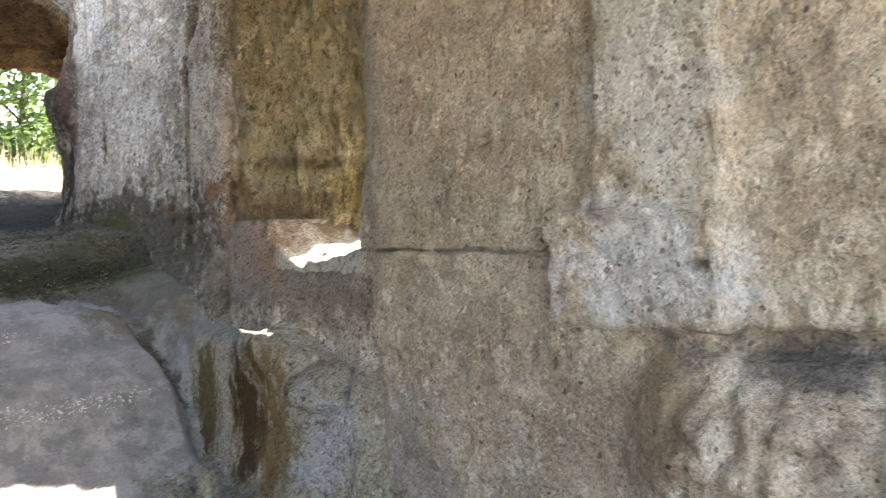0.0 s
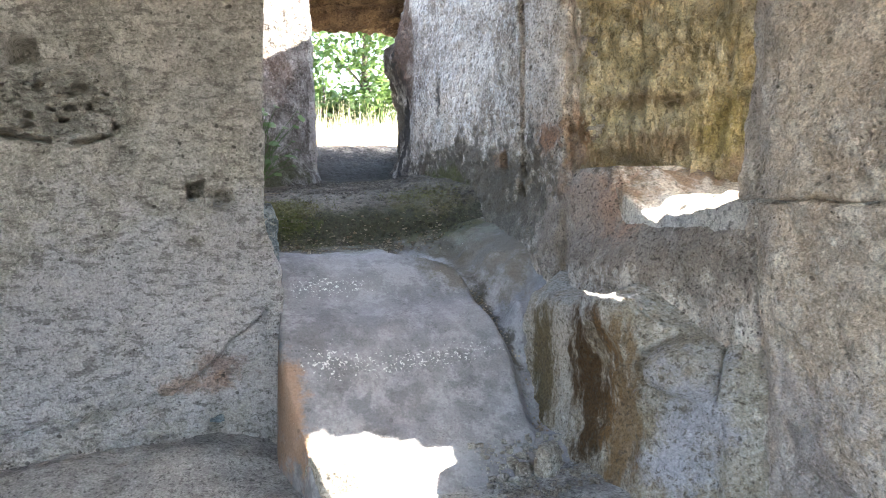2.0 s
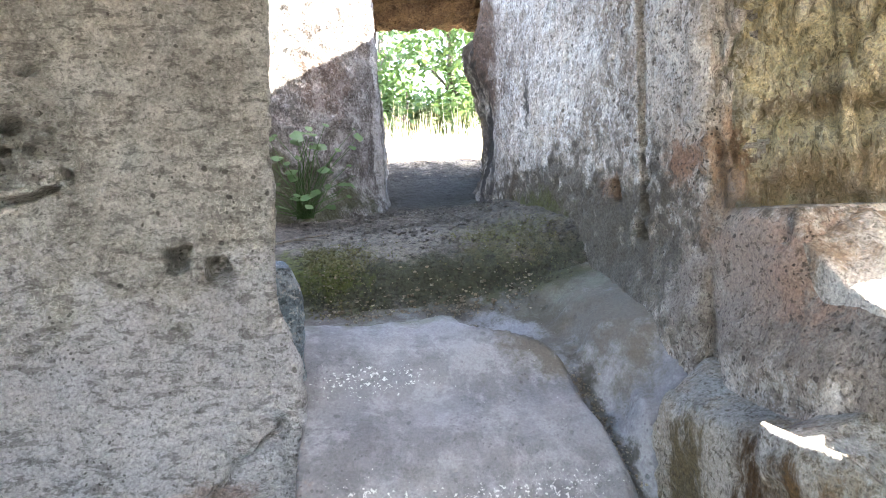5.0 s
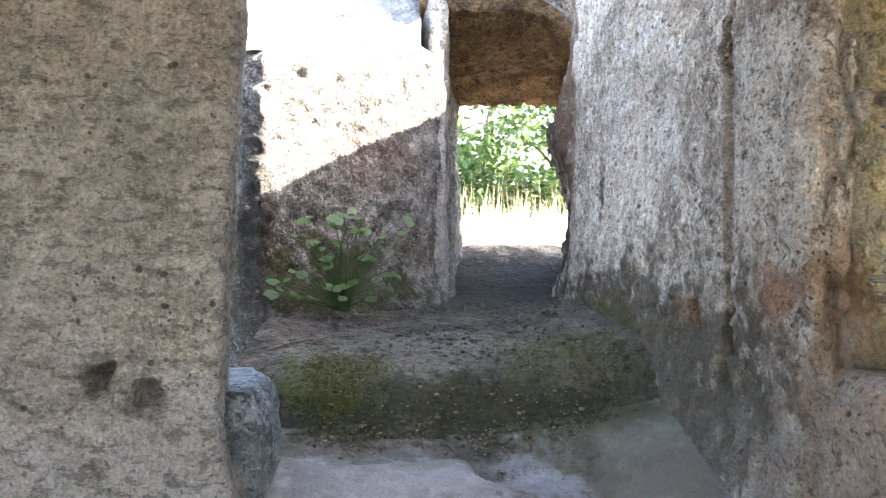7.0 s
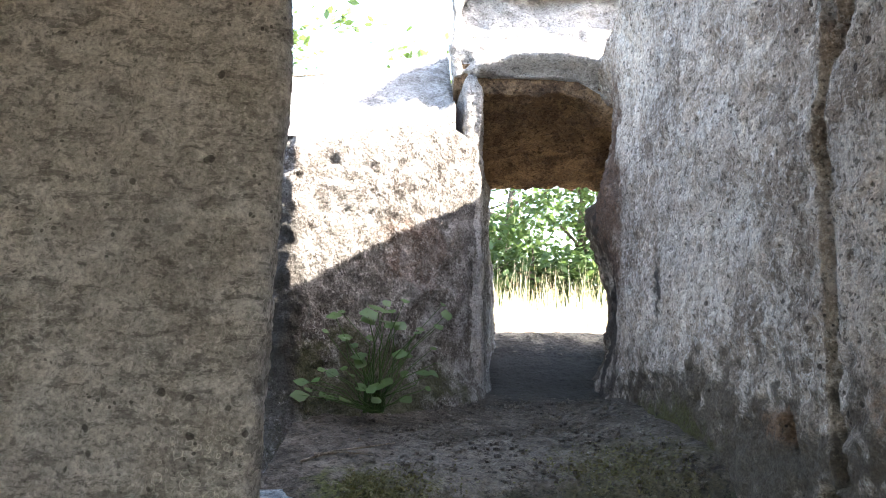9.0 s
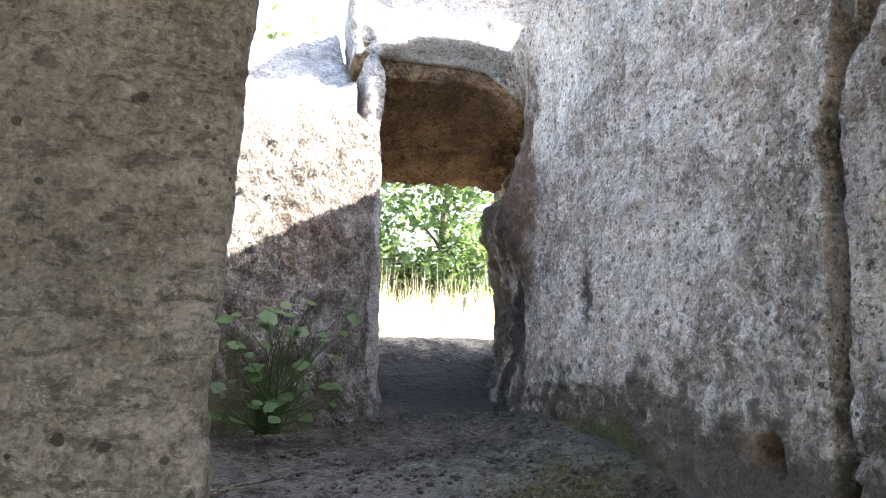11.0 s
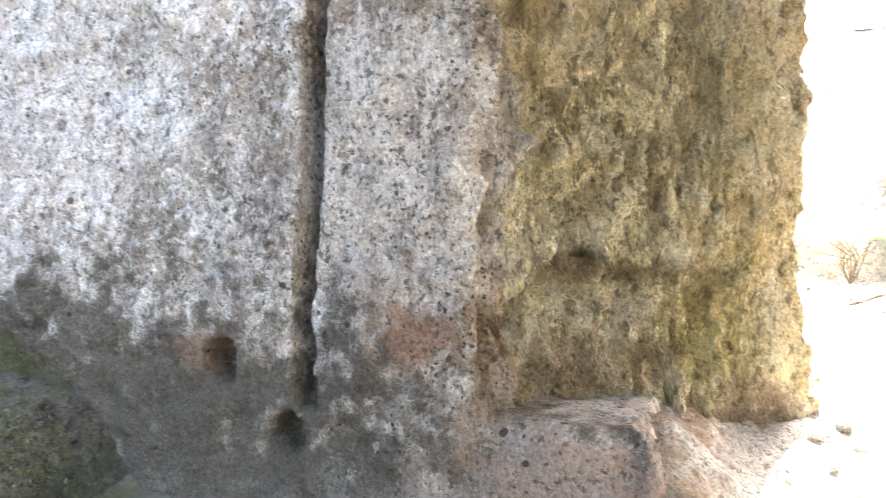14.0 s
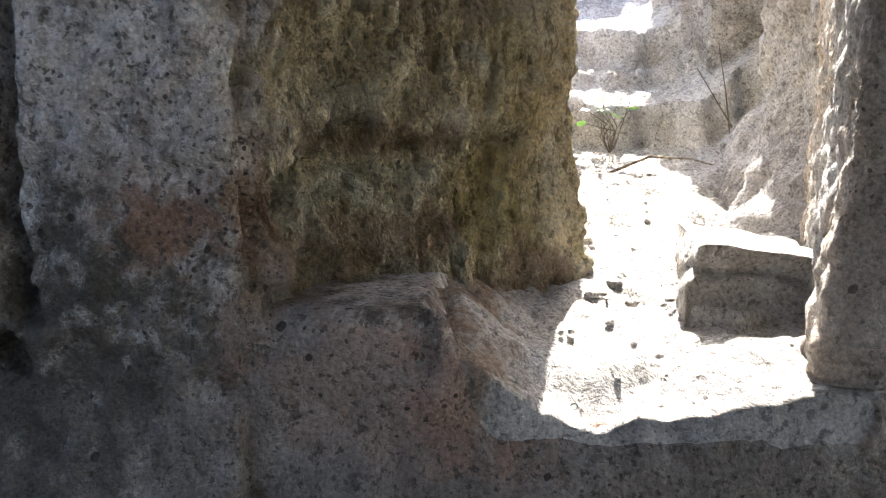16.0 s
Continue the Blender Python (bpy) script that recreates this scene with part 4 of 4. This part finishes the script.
# ---------------------------------------------------------------- loose stones and debris
def stone(name, at, size, seed, mat, label, turn=0.0, detail=3, square=0.88):
    bm = bmesh.new()
    bmesh.ops.create_icosphere(bm, subdivisions=detail, radius=1.0)
    p = np.array([v.co for v in bm.verts])
    d = 1 + 0.16 * fbm(p, 0.9, 2, seed) + 0.07 * fbm(p, 3.0, 3, seed + 3)
    q = np.clip(p * 1.1, -square, square) / square * 0.88 * d[:, None] * np.array(size)
    for v, c in zip(bm.verts, q):
        v.co = c
    for f in bm.faces:
        f.smooth = True
    ob = part(name, bm, mat)
    if name == "slab":
        for v in ob.data.vertices:
            u = v.co.z + 0.3 * v.co.x + 0.02 * math.sin(v.co.x * 40)
            u2 = v.co.x + 0.1 - 0.25 * v.co.z
            v.co *= 1 - 0.16 * math.exp(-(u / 0.011) ** 2) - 0.13 * math.exp(-(u2 / 0.01) ** 2)
    ob.location, ob.rotation_euler = at, (0.1, 0.05, turn)
    return tagged(ob, label, "stone")


stone("stone", (1.72, 3.08, 0.06), (0.06, 0.05, 0.09), 4, M_STONE, "small broken grey stone against the ledge", 0.5)
stone("stone", (1.62, 3.12, 0.03), (0.04, 0.035, 0.03), 6, M_STONE, "small grey pebble beside the broken stone", 1.5)
stone("boulder", (0.84, 3.28, 0.08), (0.11, 0.11, 0.1), 9, M_STONE, "rounded grey boulder at the foot of the step", 0.2, 4)
stone("slab", (2.86, 2.5, 1.24), (0.28, 0.17, 0.15), 12, M_RUBBLE, "cracked pale rock slab by the jamb", -0.2, 5, 0.64)
stone("stone", (2.62, 2.62, 1.17), (0.08, 0.06, 0.08), 18, M_RUBBLE, "small pale wedge of stone before the slab", 0.7, 4, 0.7)


rng = np.random.default_rng(61)
for i in range(14):
    x, y = rng.uniform(2.5, 4.6), rng.uniform(2.62, 2.95)
    r = rng.uniform(0.01, 0.026)
    z = float(outer_height(np.array([x]), np.array([y]))[0])
    tagged(stone("stone", (x, y, z + r * 0.3), (r * 1.3, r, r * 0.7), 200 + i, M_RUBBLE, "small pale stone lying on the sunlit rubble", rng.uniform(0, 6)), group="stones on the rubble")
for i in range(9):
    x, y = rng.uniform(1.5, 1.88), rng.uniform(2.98, 3.2)
    r = rng.uniform(0.012, 0.028)
    z = max(float(passage_height(np.array([x]), np.array([y]))[0]), float(floor_height(np.array([x]), np.array([y]))[0]))
    tagged(stone("stone", (x, y, z + r * 0.3), (r * 1.2, r, r * 0.8), 230 + i, M_STONE, "small crumbled stone at the foot of the ledge", rng.uniform(0, 6)), group="stones by the ledge")


def scatter(name, xs, ys, height, sizes, mat, seed, label, cat):
    """Uncounted small bits lying on the ground, eight corners each."""
    rng = np.random.default_rng(seed)
    k = len(xs)
    z = height(xs, ys)
    corner = np.array([(sx, sy, sz) for sz in (-1, 1) for sx, sy in ((-1, -1), (1, -1), (1, 1), (-1, 1))], float)
    v = corner[None] * (sizes[:, None, None] * rng.uniform(0.5, 1.0, (k, 1, 3))) * rng.uniform(0.6, 1.0, (k, 8, 1))
    a = rng.uniform(0, 6.28, k)
    ca, sa = np.cos(a)[:, None], np.sin(a)[:, None]
    v = np.stack([v[..., 0] * ca - v[..., 1] * sa, v[..., 0] * sa + v[..., 1] * ca, v[..., 2] * 0.7], -1)
    v += np.stack([xs, ys, z + sizes * 0.25], 1)[:, None]
    f = np.array([(0, 3, 2, 1), (4, 5, 6, 7), (0, 1, 5, 4), (1, 2, 6, 5), (2, 3, 7, 6), (3, 0, 4, 7)])
    ob = mesh_object(name, v.reshape(-1, 3), (np.arange(k)[:, None, None] * 8 + f[None]).reshape(-1, 4), mat, flat=True)
    return tagged(ob, label, cat, kind="stuff")


rng = np.random.default_rng(21)
k = 2600
scatter("gravel", rng.uniform(0.75, 2.15, k), rng.uniform(4.85, 6.7, k), passage_height, 0.003 + 0.014 * rng.random(k) ** 4, M_GRAVEL, 1, "fine grey gravel on the passage floor", "gravel")
k = 700
gy = rng.uniform(3.35, 4.3, k)
gx = 1.86 - 0.38 * smooth(4.02, 4.36, gy) ** 2 + rng.normal(size=k) * 0.022
scatter("debris", gx, gy, passage_height, 0.002 + 0.006 * rng.random(k) ** 2, M_TWIG, 2, "dark crumbs and dry leaf bits along the gutter", "debris")
k = 500
scatter("debris", rng.uniform(0.85, 1.9, k), 4.7 + rng.normal(size=k) * 0.05, passage_height, 0.003 + 0.009 * rng.random(k) ** 2, M_TWIG, 3, "dry leaf bits under the mossy riser", "debris")
k = 1500
gx, gy = rng.uniform(2.3, 5.4, k), rng.uniform(1.7, 3.3, k)
scatter("rubble", gx, gy, outer_height, 0.003 + 0.013 * rng.random(k) ** 4, M_RUBBLE, 4, "sunlit broken rubble beyond the opening", "rubble")
k = 500
scatter("gravel", rng.uniform(1.45, 1.9, k), rng.uniform(2.9, 3.3, k), lambda x, y: np.maximum(floor_height(x, y), passage_height(x, y)), 0.004 + 0.02 * rng.random(k) ** 4, M_STONE, 5, "crumbled stone at the foot of the ledge", "gravel")


# moss on the riser's corners
rng = np.random.default_rng(77)
for n, (cx, cy), (rx, ry), label in ((2600, (0.92, 4.86), (0.14, 0.08), "green moss on the corner of the riser"), (1300, (1.86, 5.0), (0.15, 0.13), "dull green moss by the foot of the wall")):
    mx, my = cx + rng.normal(size=n) * rx, cy + rng.normal(size=n) * ry
    ok = (mx > 0.8) & (mx < 2.12)
    mx, my = mx[ok], my[ok]
    mz = passage_height(mx, my) + 0.006
    nn = rng.normal(size=(len(mx), 3)) + np.array([0, -0.6, 0.6])
    tagged(leaves("moss", np.stack([mx, my, mz], 1), nn, rng.uniform(0.006, 0.018, len(mx)), M_MOSS, None, 0.45, 0.3, rng), label, "moss", kind="stuff")


def twig(points, r, label):
    v, f = tube(points, [r * (1 - 0.6 * i / (len(points) - 1)) for i in range(len(points))], 6)
    return tagged(mesh_object("twig", np.array(v), np.array(f), M_TWIG), label, "twig")


twig([(0.62, 5.1, 1.235), (0.74, 5.2, 1.262), (0.86, 5.24, 1.27), (0.98, 5.34, 1.275)], 0.006, "thin dry twig on the passage floor")
twig([(0.66, 5.2, 1.25), (0.78, 5.16, 1.262), (0.9, 5.12, 1.258)], 0.005, "thin dry twig crossing another on the floor")
twig([(4.3, 2.62, 1.48), (4.2, 2.45, 1.56), (4.12, 2.28, 1.55), (4.08, 2.12, 1.5)], 0.008, "bleached dry branch on the rubble")
twig([(4.5, 1.98, 1.62), (4.48, 2.02, 1.85), (4.44, 2.08, 2.1)], 0.005, "thin dry stalk before the hollow")
twig([(4.42, 1.96, 1.62), (4.46, 2.06, 1.8), (4.5, 2.16, 1.98)], 0.005, "thin dry stalk leaning before the hollow")

# sunlit weed on the rubble
rng = np.random.default_rng(31)
weed = tagged(new("weed"), "small sunlit weed with pale leaves on the rubble", "plant")
weed.location = (4.6, 2.56, 1.56)
for i in range(12):
    q = [np.array([rng.normal() * 0.1 * u, rng.normal() * 0.1 * u, rng.uniform(0.12, 0.3) * u]) for u in (0, 0.5, 1.0)]
    stems("stem", [tube(q, [0.004, 0.003, 0.002], 5)], M_TWIG, weed)
    leaves("leaf", np.array([q[-1]]), np.array([[rng.normal() * 0.3, rng.normal() * 0.3, 0.9]]), [rng.uniform(0.05, 0.09)], M_LEAF, weed, 0.8, 0.2, rng)

for ob, label, cat in ((left, "grey rock-cut wall with two square sockets", "wall"), (foot, "bluish lichened foot of the wall", "wall"), (front, "tan rock-cut wall with a plastered pilaster", "wall"),
                       (corridor, "pale lichened rock wall with a cut channel", "wall"), (sill, "rock sill of the sunlit opening", "sill"), (block, "brown-stained rock ledge", "ledge"),
                       (facade, "brown pitted rock face beside the doorway", "wall"), (post, "pale stone doorpost", "doorpost"), (upper, "pale weathered rock above the face", "rock"),
                       (lintel, "rock lintel with a carved hood", "lintel"), (soffit, "brown soffit of the doorway tunnel", "ceiling"), (ceiling, "unseen rock ceiling, its overhang added to trim the sun", "ceiling"),
                       (side, "unseen side wall added to hold back light from the left", "wall"), (floor, "trodden earth floor of the chamber", "floor"),
                       (passage, "worn grey rock steps with white lichen specks", "floor"), (corridor_floor, "dark mossy earth and rock floor of the passage", "floor"), (outer, "sunlit rubble floor beyond the opening", "ground"), (cliff, "pale rock cliff in the open", "cliff"),
                       (spur, "pale rock spur with a dark hollow", "cliff"), (ground, "dry earth bank outside", "ground")):
    tagged(ob, label, cat, kind="structure")
